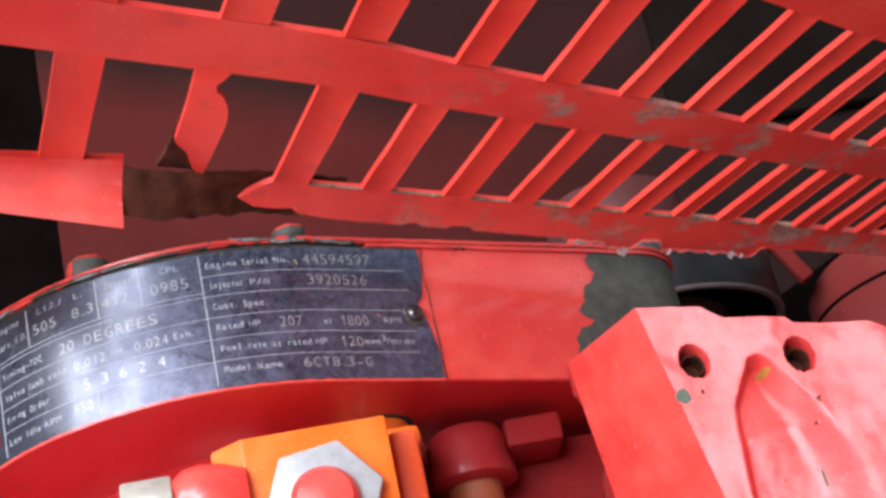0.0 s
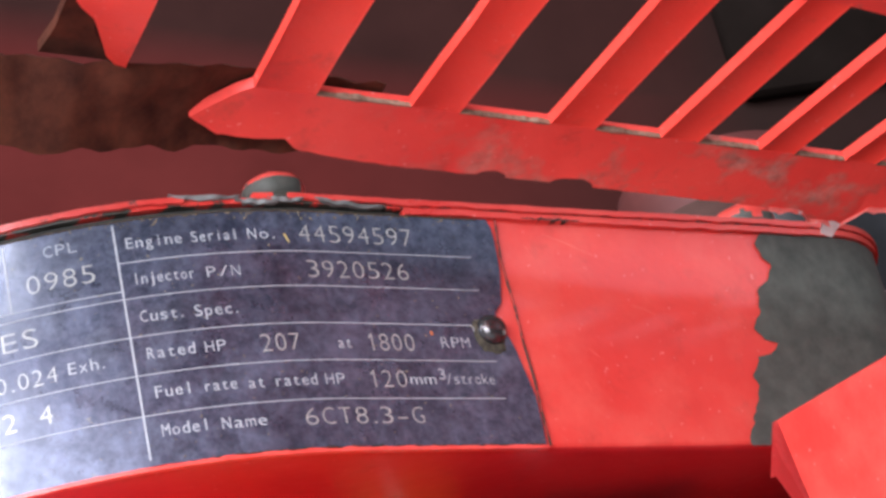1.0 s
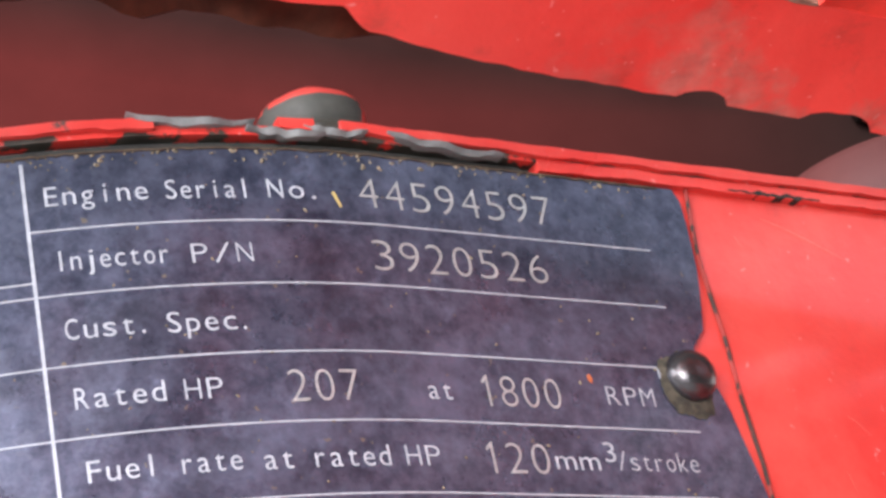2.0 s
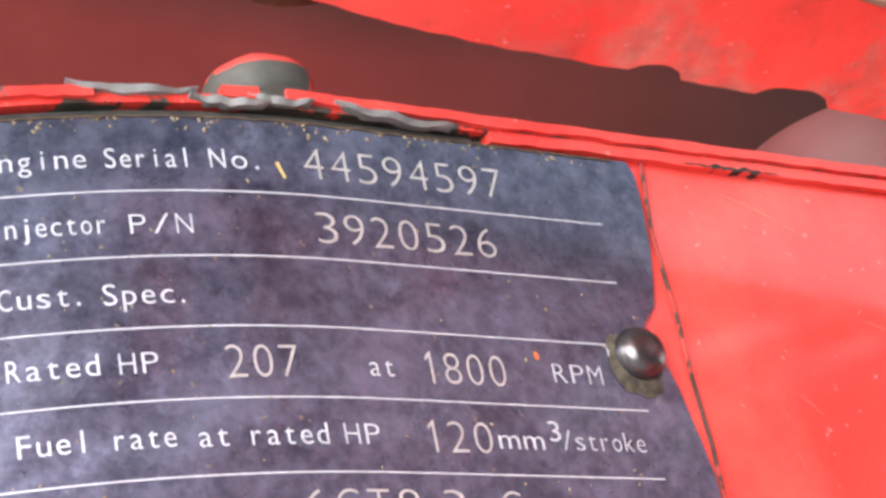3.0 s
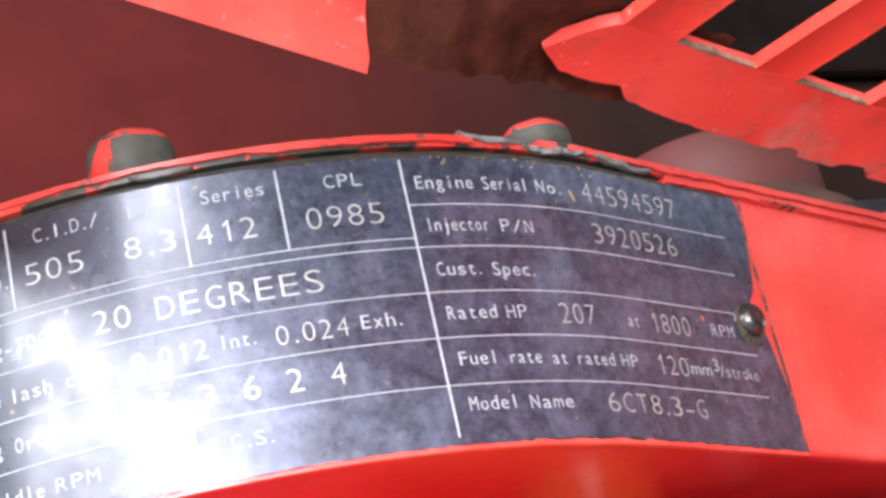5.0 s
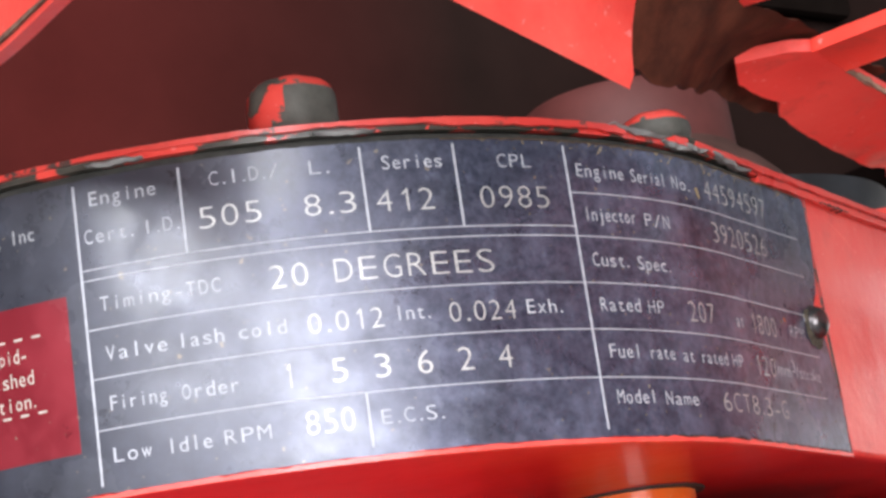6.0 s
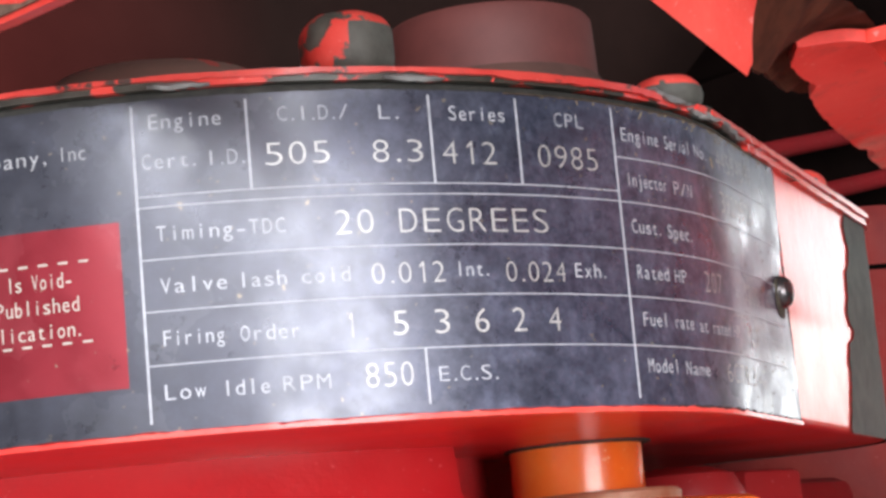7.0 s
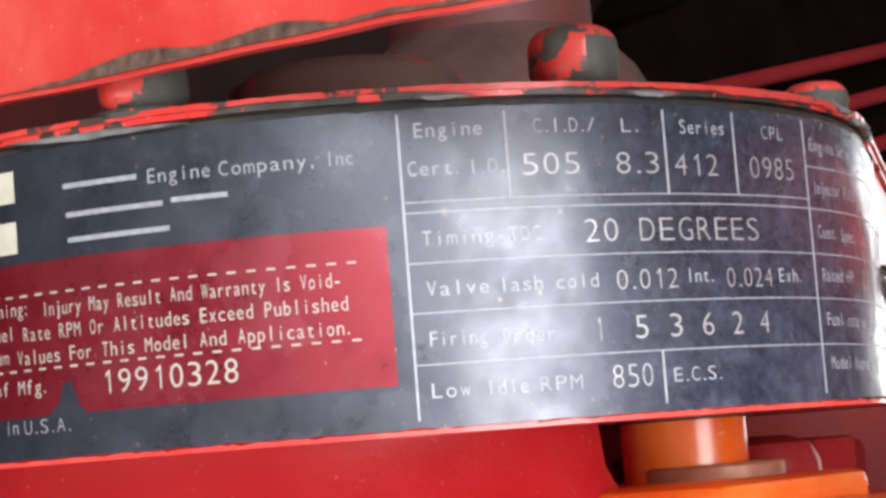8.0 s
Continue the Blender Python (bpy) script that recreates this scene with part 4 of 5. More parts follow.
# the edge strip, with a torn end, small bites and a lip that turns down
def edge_v(a):
    """How far the torn edge strip reaches back at a."""
    v = float(np.interp(a, (-0.009, -0.003, 0.0038, 0.0095, 0.0130, 0.022, 0.0308, 0.06, 0.12, 0.126, 0.1335, 0.136, 0.143, 0.1455, 0.17, 0.1805, 0.182, 0.26), (-0.0088, -0.0118, -0.0118, -0.0112, -0.0134, -0.0145, -0.0150, -0.0147, -0.0150, -0.0172, -0.0180, -0.0118, -0.0122, -0.0166, -0.0152, -0.0160, -0.0112, -0.010)))
    for m, w, d in ((0.0519, 0.0030, 0.0018), (0.0690, 0.0045, 0.0022)):
        if abs(a - m) < w:
            v += d * math.sqrt(max(0, 1 - ((a - m) / w) ** 2))
    if 0.118 < a < 0.19:
        v += 0.0009 * noise.noise((a * 260, 1.7, 0.3))
    return v + 0.0003 * noise.noise((a * 300, 8.0, 0.0)) + (0.0004 * noise.noise((a * 900, 2.0, 0.0)) if a > 0.115 else 0.0)


def edge_foot(a):
    return min(0.0, -0.0088 * (1 - (a + 0.009) / 0.009)) if a < 0 else 0.0


UE = [-0.009 + 0.0004 * i for i in range(675)]
bm = lattice(bmesh.new(), UE, lambda a: [edge_foot(a) + (edge_v(a) - edge_foot(a)) * f for f in (0, 0.35, 0.7, 1)],
             lambda a, v: 0.0030 * min(1.0, max(0.0, (-v - 0.002) / 0.011)) ** 1.2)
at_base(part("edge_strip", bm, RED_EDGE, guard, "torn red edge strip with bare scuffs", True), GB)

# dust and flaked paint that lie along the foot of the slots
for a, w, a1 in zip(SLOT_R[3:12], BAR_W[3:12], SLOT_R[4:13]):
    bm = bmesh.new()
    rows = []
    for n in range(41):
        f = n / 40
        u = a + w + (a1 - a - w) * f
        h = 0.0007 * max(0.0, 0.12 + 1.5 * noise.noise((u * 190, 4.0, 9.0)) + 0.5 * noise.noise((u * 700, 1.0, 3.0))) * math.sin(math.pi * f) ** 0.4
        rows.append([bm.verts.new(guard_at(u, v, l)) for v, l in ((-0.0004 - 0.5 * h, -0.00005), (-0.0002 - 0.4 * h, 0.00012 + 0.25 * h), (0.0001 + h, 0.0001 + 0.3 * h), (0.0001 + h, -0.0008), (-0.0002, -0.0009))])
    for p, q in zip(rows, rows[1:]):
        for k in range(5):
            bm.faces.new((p[k], q[k], q[(k + 1) % 5], p[(k + 1) % 5]))
    bm.faces.new(rows[0])
    bm.faces.new(rows[-1][::-1])
    at_base(part("dust_line", bm, DUST, guard, "tan dust along the slot's foot", True), GB)

# lip of torn paint along the edge, its white glints painted pale
bm = bmesh.new()
rows = []
for n in range(101):
    a = 0.114 + 0.0007 * n
    e = edge_v(a)
    drop = 0.0030 * min(1.0, max(0.0, (-e - 0.002) / 0.011)) ** 1.2
    w = 0.0007 * max(0.15, 0.55 + noise.noise((a * 330, 6.0, 2.0)))
    rows.append([bm.verts.new(guard_at(a, e + dv, drop + dl)) for dv, dl in ((0.0003, 0.0002), (-w * 0.6, 0.0004), (-w, 0.0002 + w), (-w * 0.5, -0.0008))])
for p, q in zip(rows, rows[1:]):
    for k in range(4):
        bm.faces.new((p[k], q[k], q[(k + 1) % 4], p[(k + 1) % 4]))
at_base(part("torn_lip", bm, LIP, guard, "lip of torn paint with white glints in its colour", True), GB)

# curled chips of paint where the edge strip is torn; their white is painted glint
for a, w, h in ((0.1310, 0.0020, 0.0036), (0.1484, 0.0008, 0.0026), (0.1722, 0.0011, 0.0028), (0.1764, 0.0007, 0.0020)):
    bm = bmesh.new()
    e = edge_v(a)
    rows = [[bm.verts.new(guard_at(a + w * (x + 0.5 * f), e - h * math.sin(f * 1.2) + 0.001, 0.003 + h * 0.5 * f + 0.0006 * x)) for x in (-1, -0.3, 0.3, 1 - 0.7 * f)] for f in (0, 0.3, 0.6, 0.85, 1.0)]
    for p, q in zip(rows, rows[1:]):
        for k in range(3):
            bm.faces.new((p[k], p[k + 1], q[k + 1], q[k]))
    bmesh.ops.solidify(bm, geom=bm.faces[:], thickness=0.0004)
    at_base(part("paint_curl", bm, PALE, guard, "curl of torn paint, its white glint in the colour", True), GB)

# bent flap left of the tear
bm = bmesh.new()
rows = []
for i in range(25):
    a = -0.140 + 0.0914 * i / 24
    k = min(1.0, max(0.0, (a + 0.09) / 0.0414))
    reach, fall, lead = 0.0120 - 0.0060 * k, 0.0117 + 0.0059 * k, 0.0045 * k
    row = []
    for n in range(9):
        f = n / 8 * 1.5
        row.append(guard_at(a + 0.0008 * f, lead - (reach + lead) * math.sin(f), fall * (1 - math.cos(f)) / 0.929))
    rows.append(row)
grid = [[(bm.verts.new(q), bm.verts.new(q - NG * 0.0018 + A2 * 0.0010)) for q in row] for row in rows]
for g, h in zip(grid, grid[1:]):
    for k in range(8):
        bm.faces.new((g[k][0], g[k + 1][0], h[k + 1][0], h[k][0]))
        bm.faces.new((g[k][1], h[k][1], h[k + 1][1], g[k + 1][1]))
    bm.faces.new((g[8][0], g[8][1], h[8][1], h[8][0]))
for g in (grid[0], grid[-1]):
    for k in range(8):
        bm.faces.new((g[k][0], g[k][1], g[k + 1][1], g[k + 1][0]))
at_base(part("bent_flap", bm, RED, guard, "red flap bent down beside the tear", True), GB)

# rusty strip behind the tear
def strip_at(a, f):
    """Reach and drop of the rusty strip at a, from its upper (f = 0) to its lower edge (f = 1)."""
    k = min(1.0, max(0.0, (a + 0.032) / 0.030))
    rag = noise.noise((a * 150, 3.0 * f, 0.7))
    end = min(1.0, max(0.0, (a - 0.010) / 0.016))
    v = 0.0016 + 0.0008 * rag - f * (0.0092 * (1 - k) + (0.0180 - 0.0050 * end * end) * k) - (0.0022 * rag * f)
    drop = 0.0006 - 0.0034 * k + 0.0046 * k * (1 - 0.6 * end) * f ** 4 + f * 0.0118 * (1 - k) * (1 + 0.12 * rag) + 0.0009 * noise.noise((a * 240, f * 3, 5.0))
    return guard_at(a, v, drop)


bm = bmesh.new()
rows = []
for n in range(39):
    a = -0.0478 + 0.0019 * n
    rows.append([strip_at(a + 0.0012 * noise.noise((f * 4, 2.0, 1.0)) * (n == 0), f) for f in (0, 0.2, 0.4, 0.6, 0.8, 1.0)])
grid = [[(bm.verts.new(q), bm.verts.new(q + Vector((0.0006, 0.0016, 0.0010)))) for q in row] for row in rows]
for g, h in zip(grid, grid[1:]):
    for k in range(5):
        bm.faces.new((g[k][0], g[k + 1][0], h[k + 1][0], h[k][0]))
        bm.faces.new((g[k][1], h[k][1], h[k + 1][1], g[k + 1][1]))
    bm.faces.new((g[5][0], g[5][1], h[5][1], h[5][0]))
    bm.faces.new((g[0][1], g[0][0], h[0][0], h[0][1]))
for g in (grid[0], grid[-1]):
    for k in range(5):
        bm.faces.new((g[k][0], g[k][1], g[k + 1][1], g[k + 1][0]))
at_base(part("rusty_strip", bm, RUST, guard, "bare rusty steel strip behind the torn edge", True), GB)

# side of the guard that runs back, with a crusted lower edge
def side_foot(y):
    z = float(np.interp(y, (-0.02, 0.0, 0.012, 0.04, 0.06, 0.09), (0.0445, 0.0448, 0.0456, 0.0463, 0.0465, 0.0476)))
    return -0.095, z + 0.0003 * noise.noise((y * 60, 0, 0))


def crust_top(y):
    return 0.0005 * noise.noise((y * 210, 0.3, 0)) + float(np.interp(y, (-0.06, 0.02, 0.03, 0.045, 0.06, 0.072, 0.085, 0.2), (0.0012, 0.0016, 0.0030, 0.0022, 0.0036, 0.0022, 0.0010, 0.0006)))


YS = [-0.06 + 0.005 * i for i in range(53)]
for name, material, label, lo_f, hi_f, out in (
        ("side_panel", RED, "smooth red side of the guard", lambda y: 0.0, lambda y: 0.11, 0.0),
        ("crust", CAKED, "brown crust along the guard's lower edge", lambda y: 0.0009, crust_top, 0.0005)):
    bm = bmesh.new()
    rows = []
    for y in YS:
        x, z = side_foot(y)
        rows.append([bm.verts.new((x + dx, y, z + h)) for dx, h in ((-out, lo_f(y)), (-out, hi_f(y)), (0.0022, hi_f(y)), (0.0022, lo_f(y)))])
    for p, q in zip(rows, rows[1:]):
        for k in range(4):
            bm.faces.new((p[k], q[k], q[(k + 1) % 4], p[(k + 1) % 4]))
    bm.faces.new(rows[0])
    bm.faces.new(rows[-1][::-1])
    ob = at_base(part(name, bm, material, guard, label, True), GB)
    if name == "crust":
        under(ob, panel)
    panel = ob

# ---- red casting with two bolt holes ----
casting = thing("pump_casting", (0.17, 0.0, -0.145), "glossy red pump casting with two bolt holes", "pump")
CB = casting.location.copy()
TOPX = (0.1241, 0.1425, 0.1440, 0.1480, 0.1645, 0.1665, 0.1860, 0.1890, 0.1930, 0.2150)
TOPZ = (-0.0262, -0.0312, -0.0330, -0.0364, -0.0410, -0.0434, -0.0490, -0.0512, -0.0552, -0.0640)
DOWN = Vector((0.1934, 0, -0.981))
HOLES = ((0.1373, -0.0471), (0.1661, -0.0535))


def face_y(x, z):
    """The casting's face leans a little outwards to the side and towards its foot, and swells before it rounds off at its far edge."""
    turn = max(0.0, x + 0.197 * (z + 0.0512) - 0.1775)
    return -0.05 - 0.29 * (x - 0.1241) - 0.1079 * (z + 0.0262) - 0.10 * turn * min(1.0, turn / 0.006) + 22.0 * max(0.0, turn - 0.009) ** 2


def sink(x, z):
    """How deep the casting's face lies at x, z: bolt holes and a rounded hollow."""
    d = 0.0
    for hx, hz in HOLES:
        u, w = (x - hx) * 0.94 + (z - hz) * 0.34, (z - hz) * 0.94 - (x - hx) * 0.34
        r = math.hypot(u * 1.22, w * 0.86)
        d = max(d, 0.013 * min(1.0, max(0.0, (0.0047 - r) / 0.0006)))
    left = float(np.interp(-z, (0.0505, 0.0530, 0.0570, 0.0631, 0.0700, 0.0850, 0.14), (0.1515, 0.1503, 0.1480, 0.1452, 0.1445, 0.1441, 0.1439)))
    right = float(np.interp(-z, (0.0505, 0.0530, 0.0580, 0.0664, 0.0772, 0.0900, 0.14), (0.1556, 0.1580, 0.1612, 0.1672, 0.1728, 0.1790, 0.1850)))
    if x <= left:
        return d - 0.00028 * max(0.0, 1 - (left - x) / 0.0016) * min(1.0, max(0.0, (-z - 0.0505) / 0.004))
    if x >= right:
        return d
    t = (x - left) / max(0.002, right - left)
    p, q = min(1.0, (x - left) / 0.0022), min(1.0, (1 - t) / 0.48)
    apex = max(0.0, 1 - max(0.0, -z - 0.0525) / 0.020)
    deep = (0.0022 + 0.0038 * t) * (1 + 1.1 * apex) * min(1.0, max(0.0, (-z - 0.0503) / 0.0013))
    lip = -0.00028 * max(0.0, 1 - (x - left) / 0.0006)
    return max(d, lip + deep * p * p * (3 - 2 * p) * q * q * (3 - 2 * q))


bm = bmesh.new()
cols = []
for i in range(201):
    x = 0.1241 + 0.0909 * i / 200
    top = Vector((x, 0, float(np.interp(x, TOPX, TOPZ))))
    col = []
    for k in range(181):
        q = top + DOWN * (0.115 * k / 180)
        q.y = face_y(q.x, q.z) + sink(q.x, q.z) + 0.0007 * noise.noise((q.x * 60, q.z * 60, 1)) + 0.00012 * noise.noise((q.x * 260, q.z * 260, 4))
        if k == 0:
            q.y += 0.0016
        if i == 0:
            q.y += 0.0010
        col.append(bm.verts.new(q))
    cols.append(col)
for p, q in zip(cols, cols[1:]):
    for k in range(180):
        bm.faces.new((p[k], p[k + 1], q[k + 1], q[k]))
# top, with a drop towards the rear
tops = [c_[0] for c_ in cols]
rear = [bm.verts.new(v.co + Vector((-0.0142 if i == 0 else -0.012, 0.05, 0.0062 - 0.004 * min(1, i / 44)))) for i, v in enumerate(tops)]
for i in range(200):
    bm.faces.new((tops[i], tops[i + 1], rear[i + 1], rear[i]))
# the flat side that faces the plate
low = [rear[0]]
for k in range(1, 181):
    low.append(bm.verts.new(Vector((0.1099, 0.0, -0.0200)) + Vector((0.100, 0, -0.995)) * (0.115 * k / 180)))
edge = [v.co.copy() for v in cols[0]]
# rounded shoulder behind it
sh = [bm.verts.new(v.co + Vector((0.004 + 0.004 * math.sin(k * 0.042), 0.022, -0.003))) for k, v in enumerate(low)]
for k in range(180):
    bm.faces.new((low[k], sh[k], sh[k + 1], low[k + 1]))
foot = [v.co.copy() for v in low]
at_base(part("body", bm, RED_CAST, casting, smooth=True), CB)
bm = bmesh.new()
fr, rr = [bm.verts.new(v) for v in edge], [bm.verts.new(v) for v in foot]
for k in range(180):
    bm.faces.new((fr[k], rr[k], rr[k + 1], fr[k + 1]))
at_base(part("side_face", bm, RED, casting, "flat smooth red side", True), CB)
# Unseen block behind the face, raised to keep east light off the lug.
bm = bmesh.new()
box(bm, (0.126, 0.004, -0.145), (0.205, 0.09, -0.030), 0.006)
at_base(part("rear_body", bm, RED_CAST, casting, smooth=True), CB)
for x, z in HOLES:
    bm = bmesh.new()
    lathe(bm, (x, face_y(x, z) + 0.0046, z), [(0.0032, -0.008), (0.0036, -0.0075), (0.0036, 0.0004), (0.0032, 0.0002), (0.0032, -0.0070)], 24, "y")
    at_base(part("bolt_thread", bm, RUST, casting, "oily thread in the bolt hole", True), CB)
# chips and specks in the casting's paint
def blot(name, x, z, r, material, label, long=1.0, tilt=0.0):
    """A small uneven spot that lies on the casting's face."""
    bm = bmesh.new()
    ring = []
    for i in range(12):
        a = 2 * math.pi * i / 12
        k = r * (1 + 0.45 * noise.noise((math.cos(a) * 1.3 + x * 900, math.sin(a) * 1.3, z * 900)))
        u, v = k * math.cos(a), k * long * math.sin(a)
        px, pz = x + u * math.cos(tilt) - v * math.sin(tilt), z + u * math.sin(tilt) + v * math.cos(tilt)
        ring.append(bm.verts.new((px, face_y(px, pz) + sink(px, pz) + 0.0007 * noise.noise((px * 60, pz * 60, 1)) + 0.00012 * noise.noise((px * 260, pz * 260, 4)) - 0.00015, pz)))
    mid = sum((v.co for v in ring), Vector()) / 12
    top = bm.verts.new(mid + Vector((0, -0.00012, 0)))
    for p, q in zip(ring, ring[1:] + ring[:1]):
        bm.faces.new((p, q, top))
    at_base(part(name, bm, material, casting, label, True), CB)


blot("paint_chip", 0.1318, -0.0566, 0.0019, GREEN_CHIP, "grey-green chip in the paint", 1.3, 0.6)
blot("paint_scratch", 0.1652, -0.0890, 0.0005, GREEN_CHIP, "long grey scratch", 6.0, 0.1)
blot("ochre_rust", 0.1560, -0.0545, 0.0016, OCHRE, "ochre rust at the hollow's tip", 0.8, -0.5)
SPOTS = random.Random(5)
for k in range(22):
    blot("paint_speck", SPOTS.uniform(0.135, 0.188), SPOTS.uniform(-0.100, -0.056), SPOTS.choice((0.0002, 0.0003, 0.0005)), SPECK, "dark speck", SPOTS.uniform(0.7, 1.8), SPOTS.uniform(0, 3))

# ---- orange fuel valve under the housing ----
valve = thing("fuel_valve", (0.03, 0.04, -0.106), "orange painted fuel valve block with hexagon nut", "valve")
VB = valve.location.copy()
bm = bmesh.new()
prism(bm, [(0.0037, 0.0), (0.0495, 0.0), (0.0495, 0.078), (-0.0060, 0.078), (-0.0060, 0.0075)], -0.106, -0.0270, bevel=0.0009)
at_base(part("body", bm, ORANGE, valve, smooth=True), VB)
bm = bmesh.new()
box(bm, (0.0045, 0.024, -0.0300), (0.0620, 0.0790, -0.0222), 0.0025)
at_base(part("shoulder", bm, ORANGE, valve, smooth=True), VB)
bm = bmesh.new()
lathe(bm, (0.0492, 0.0582, 0), [(0.0126, -0.028), (0.0126, -0.0095)], 48)
at_base(part("tube", bm, ORANGE, valve, smooth=True), VB)
bm = bmesh.new()
lathe(bm, (0.0503, 0.0536, 0), [(0.0144, -0.0228), (0.0150, -0.0224), (0.0150, -0.0200), (0.0144, -0.0194)], 48)
at_base(part("washer", bm, WORN_BRASS, valve, "orange and tan worn washer", True), VB)
# Flat black ring drawn for the shade of the hole round the tube.
bm = bmesh.new()
lathe(bm, (0.0496, 0.0580, 0), [(0.0134, -0.0104), (0.0140, -0.0103), (0.0140, -0.0098)], 48)
at_base(part("hole_shade_ring", bm, GASKET, valve, "black ring standing in for the hole's shade", True), VB)
bm = bmesh.new()
prism(bm, [(x, y) for x, y in hexagon(0.0190, 0.15)], 0, 0.006, Matrix.Translation((0.0262, 0.0, -0.0525)) @ pose(0, 0, 0, 90, 0, 0), 0.0008)
nut = at_base(part("hex_nut", bm, NUT, valve, "pale grey hexagon nut", True), VB)
bm = bmesh.new()
lathe(bm, (0.0262, 0.0, -0.0540), [(0.0105, 0.004), (0.0105, 0.0085), (0.0085, 0.0110), (0.003, 0.0122)], 36, "y")
under(part("stud", bm, RED, valve, "red painted stud end", True), nut)
bm = bmesh.new()
lathe(bm, (-0.0195, 0.004, -0.0445), [(0.0080, 0.0), (0.0112, 0.004), (0.0122, 0.010), (0.0112, 0.017), (0.009, 0.0235)], 36, "x")
at_base(part("union_cap", bm, RED, valve, "round red cap", True), VB)
bm = bmesh.new()
prism(bm, hexagon(0.0115, 0.3), -0.0350, -0.0190, Matrix.Translation((0.0, 0.004, -0.0455)) @ pose(0, 0, 0, 0, 90, 0), 0.001)
at_base(part("union_nut", bm, STEEL, valve, "pale steel union nut", True), VB)

bm = bmesh.new()
box(bm, (0.0505, 0.012, -0.106), (0.0595, 0.070, -0.0285), 0.0015)
at_base(part("bracket", bm, ORANGE_DEEP, valve, smooth=True), VB)

# ---- red drain boss under the flat of the housing ----
boss = thing("drain_boss", (0.080, 0.058, -0.106), "red pipe boss with a lug, darkened for the shade under the housing", "pipe fitting")
BB = boss.location.copy()
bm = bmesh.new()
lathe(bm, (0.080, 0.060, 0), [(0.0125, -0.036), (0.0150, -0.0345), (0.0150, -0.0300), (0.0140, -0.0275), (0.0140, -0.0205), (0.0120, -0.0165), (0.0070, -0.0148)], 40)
# Collar and lug wear a red darkened for the shade under the housing.
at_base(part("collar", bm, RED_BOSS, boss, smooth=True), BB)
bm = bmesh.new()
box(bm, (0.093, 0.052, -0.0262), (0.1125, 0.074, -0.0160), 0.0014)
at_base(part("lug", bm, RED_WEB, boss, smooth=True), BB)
bm = bmesh.new()
lathe(bm, (0.080, 0.060, 0), [(0.0092, -0.106), (0.0092, -0.0355)], 32)
at_base(part("pipe", bm, ORANGE_PIPE, boss, "orange brown pipe", True), BB)

# ---- far things seen past the housing ----
hub = thing("fan_hub", (0.1797, 0.1918, -0.075), "dusty dull red fan hub on a flared base", "fan hub")
bm = bmesh.new()
lathe(bm, (0, 0, 0.075), [(0.037, -0.075), (0.037, 0.078), (0.0460, 0.0830), (0.0452, 0.0890), (0.0420, 0.0950), (0.0370, 0.1003), (0.0325, 0.1035), (0.0305, 0.1060)], 56)
part("flared_base", bm, HUB_GRIME, hub, "brown grimy flared base", True)
bm = bmesh.new()
lathe(bm, (0, 0, 0.075), [(0.0305, 0.098), (0.0302, 0.114), (0.0298, 0.1225), (0.0288, 0.124)], 56)
part("barrel", bm, PINKISH, hub, smooth=True)

pulley = thing("drive_belt", (0.182, 0.168, 0.050), "black rubber drive belt with a pale lower edge", "belt")
bm = bmesh.new()
loops = []
for r, h in ((0.0475, 0.030), (0.0500, 0.030), (0.0503, 0.002), (0.0495, 0.0), (0.0478, 0.0), (0.0470, 0.002)):
    loops.append([bm.verts.new((r * math.cos(2 * math.pi * i / 72), r * math.sin(2 * math.pi * i / 72), h)) for i in range(72)])
for p, q in zip(loops, loops[1:] + loops[:1]):
    for i in range(72):
        bm.faces.new((p[i], p[(i + 1) % 72], q[(i + 1) % 72], q[i]))
belt = part("belt", bm, RUBBER, pulley, smooth=True)
bm = bmesh.new()
loops = []
for k in range(8):
    a = k * math.pi / 4
    r, h = 0.0489 + 0.0017 * math.cos(a), -0.0006 + 0.0011 * math.sin(a)
    loops.append([bm.verts.new((r * math.cos(2 * math.pi * i / 72), r * math.sin(2 * math.pi * i / 72), h)) for i in range(72)])
for p, q in zip(loops, loops[1:] + loops[:1]):
    for i in range(72):
        bm.faces.new((p[i], p[(i + 1) % 72], q[(i + 1) % 72], q[i]))
under(part("pale_edge", bm, PALE_RUBBER, pulley, "pale lower edge", True), belt)
bm = bmesh.new()
lathe(bm, (0, 0, 0), [(0.0465, 0.012), (0.0465, 0.030), (0.020, 0.030)], 56)
part("pulley_rim", bm, MATT_BLACK, pulley, "black pulley inside the belt", True)

alternator = thing("alternator", (0.304, 0.175, -0.075), "rounded red alternator body, darkened for shade", "alternator")
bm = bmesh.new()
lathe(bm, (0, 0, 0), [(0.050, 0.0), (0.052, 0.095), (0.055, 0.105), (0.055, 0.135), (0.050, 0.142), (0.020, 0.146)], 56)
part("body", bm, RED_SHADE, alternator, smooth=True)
bm = bmesh.new()
lathe(bm, (0, 0, 0.122), [(0.0545, 0.0), (0.0554, 0.0002), (0.0554, 0.0016), (0.0545, 0.0018)], 56)
part("band", bm, MATT_BLACK, alternator, "dark seam band", True)
bm = bmesh.new()
box(bm, (-0.0032, -0.003, -0.014), (0.0032, 0.003, 0.012), 0.0012, pose(-0.067, -0.02, 0.147, 0, -28, 0))
part("adjusting_link", bm, RED_SHADE, alternator, "short adjusting link in the same darkened red", True)

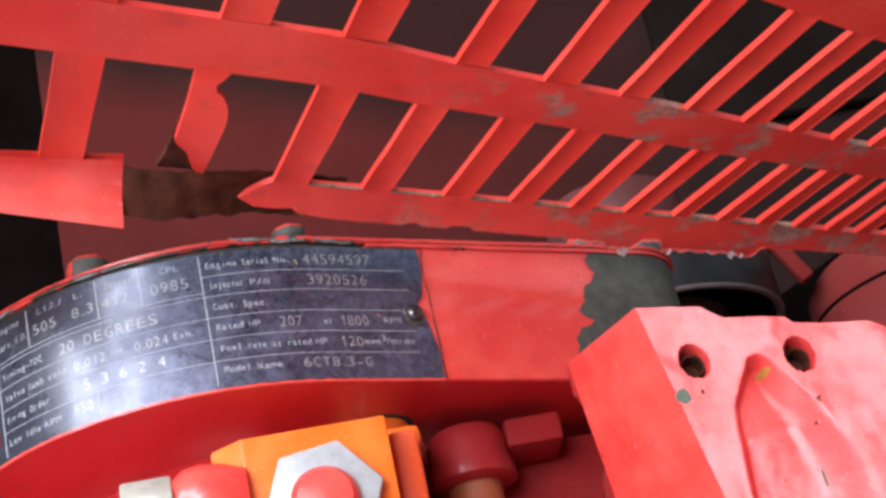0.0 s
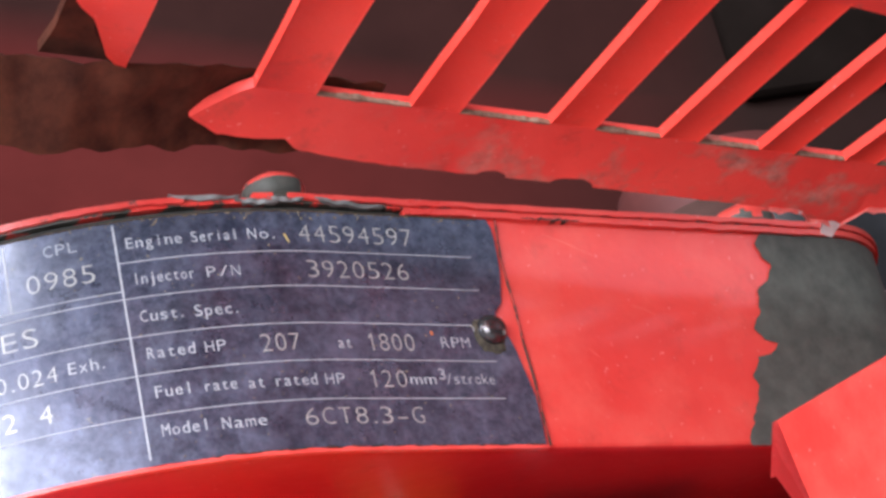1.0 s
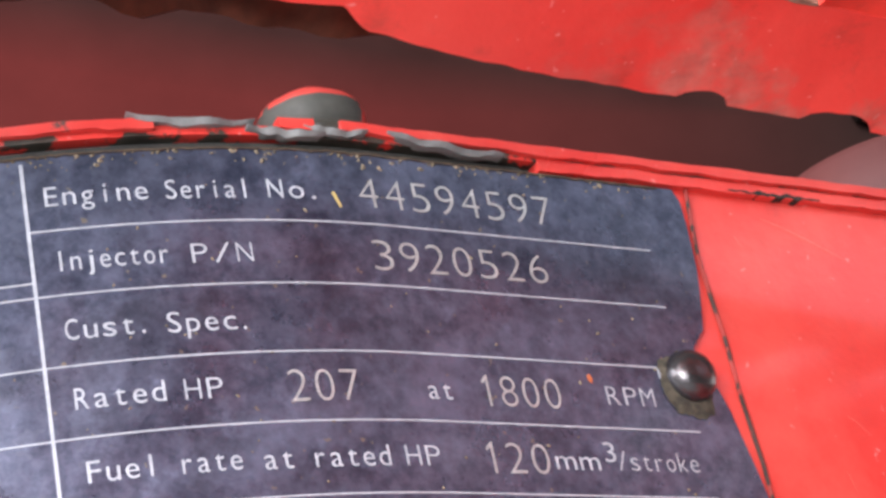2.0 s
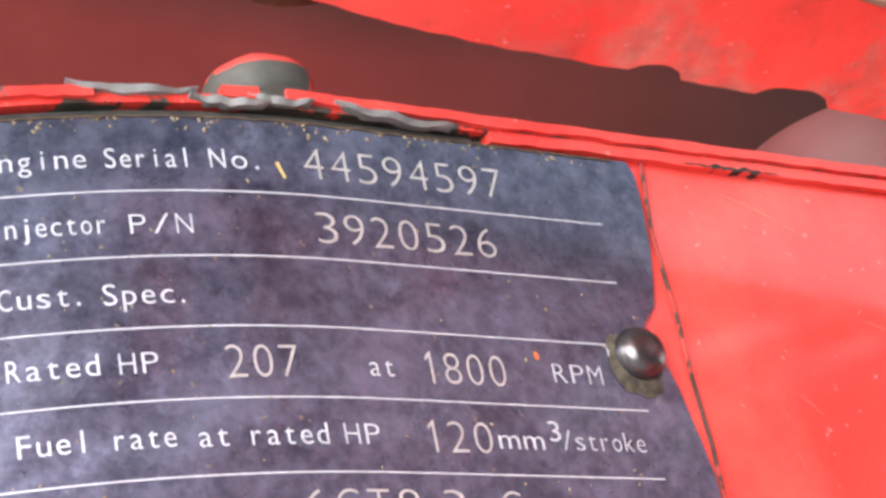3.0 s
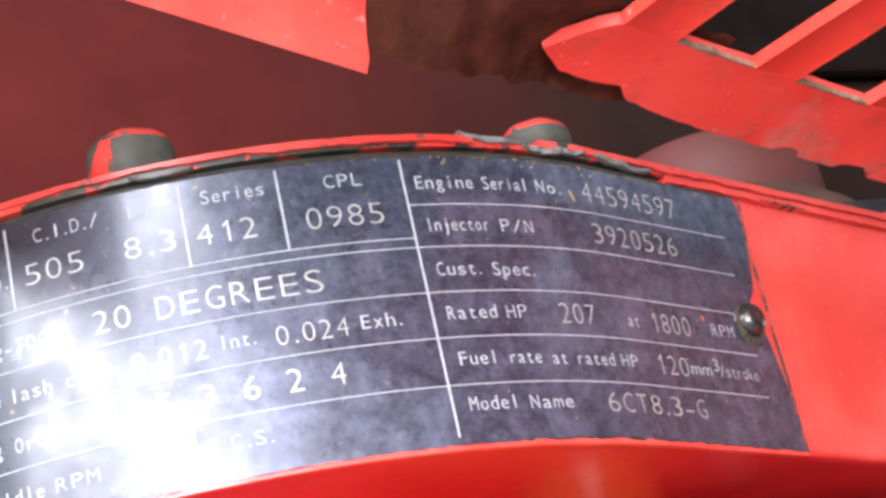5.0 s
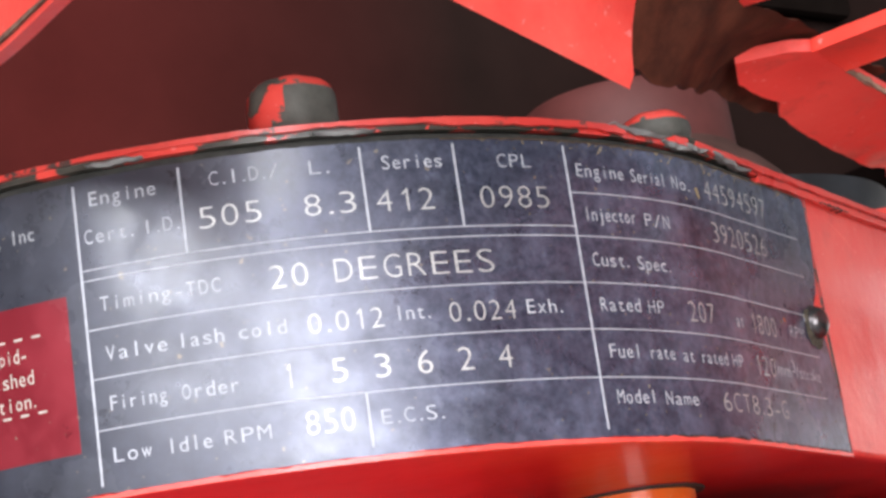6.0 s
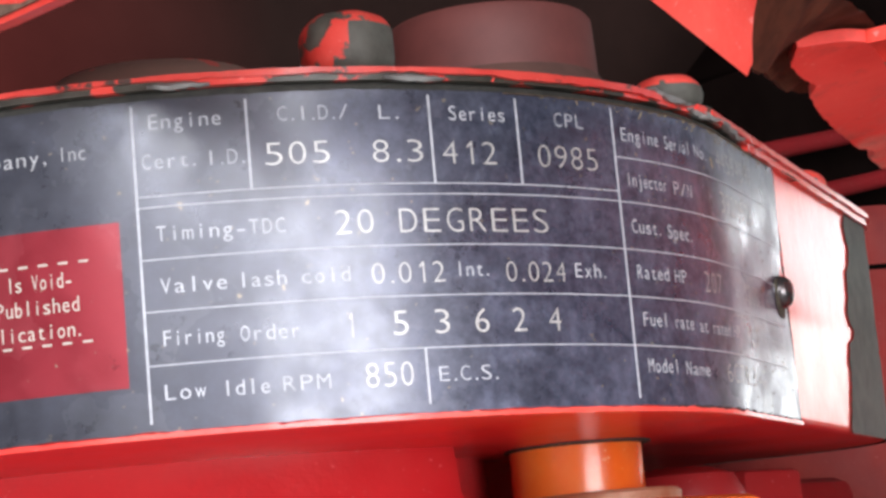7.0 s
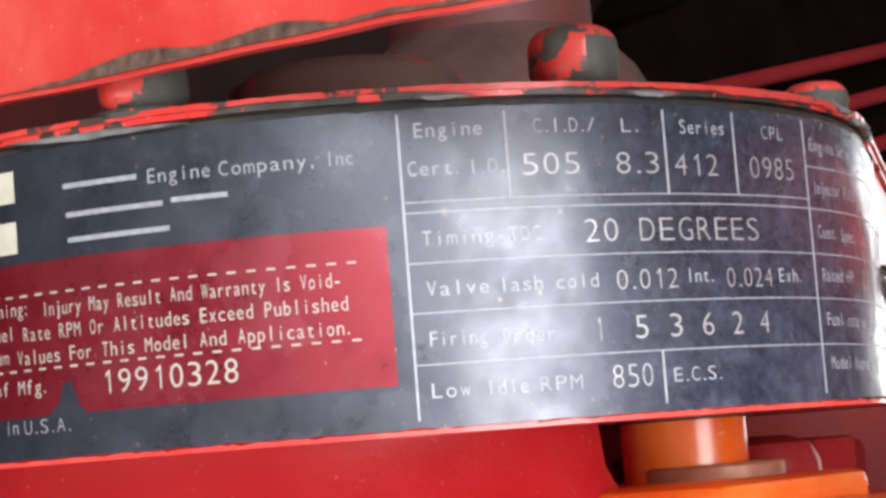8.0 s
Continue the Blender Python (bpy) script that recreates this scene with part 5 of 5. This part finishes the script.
rails = thing("support_rails", (0.56, 0.258, -0.075), "row of thin dark red rails before a black sheet", "rail")
for z0, k in ((0.1250, 0.205), (0.1045, 0.205), (0.0830, 0.200), (0.0620, 0.195), (0.0410, 0.190)):
    bm = bmesh.new()
    rows = []
    for n in range(9):
        x = -0.26 + 0.045 * n
        z = 0.075 + z0 + k * (x + 0.14)
        rows.append([bm.verts.new((x, 0.0035 * math.cos(a), z + 0.0038 * math.sin(a))) for a in [i * math.pi / 5 for i in range(10)]])
    for p, q in zip(rows, rows[1:]):
        for i in range(10):
            bm.faces.new((p[i], q[i], q[(i + 1) % 10], p[(i + 1) % 10]))
    bm.faces.new(rows[0])
    bm.faces.new(rows[-1][::-1])
    part("rail", bm, RED_RAIL, rails, smooth=True)
bm = bmesh.new()
box(bm, (0.096, -0.006, 0.0), (0.108, 0.006, 0.30), 0.002)
part("post", bm, RED_RAIL, rails, smooth=True)

# No radiator is known; a black sheet stands in for the shade there.
radiator = thing("radiator", (0.55, 0.27, FLOOR), "matt black sheet standing in for deep shade", "radiator")
bm = bmesh.new()
pts = [(-0.29, 0.0), (0.22, 0.0), (0.22, 1.36), (0.15, 1.30), (-0.12, 1.065), (-0.24, 1.025), (-0.29, 1.0)]
lo = [bm.verts.new((x, 0.0, z)) for x, z in pts]
hi = [bm.verts.new((x, 0.05, z)) for x, z in pts]
for i in range(7):
    bm.faces.new((lo[i], lo[(i + 1) % 7], hi[(i + 1) % 7], hi[i]))
bm.faces.new(lo)
bm.faces.new(hi[::-1])
part("dark_sheet", bm, MATT_BLACK, radiator, smooth=False)
for k in range(4):
    bm = bmesh.new()
    box(bm, (-0.28 + 0.15 * k, -0.008, 0.0), (-0.272 + 0.15 * k, -0.0005, 0.98), 0.001)
    part("rib", bm, MATT_BLACK, radiator)

shroud = thing("fan_shroud", (-0.1, 0.40, FLOOR), "dull brown fan shroud with dark sheets standing in for shade", "shroud")
bm = bmesh.new()
box(bm, (0.030, 0.0, 0), (0.90, 0.005, 1.7))
part("panel", bm, SHROUD, shroud, smooth=True)
# Two dark sheets, painted for the shade seen through the guard.
bm = bmesh.new()
box(bm, (0.372, -0.012, 1.16), (0.60, -0.002, 1.6), 0.004)
part("shade_sheet", bm, DIM_BROWN, shroud, "dark sheet standing in for shade", True)
bm = bmesh.new()
box(bm, (-0.55, 0.006, 0), (0.060, 0.018, 1.7))
part("dark_panel", bm, MATT_BLACK, shroud, "black sheet standing in for a dark gap", True)
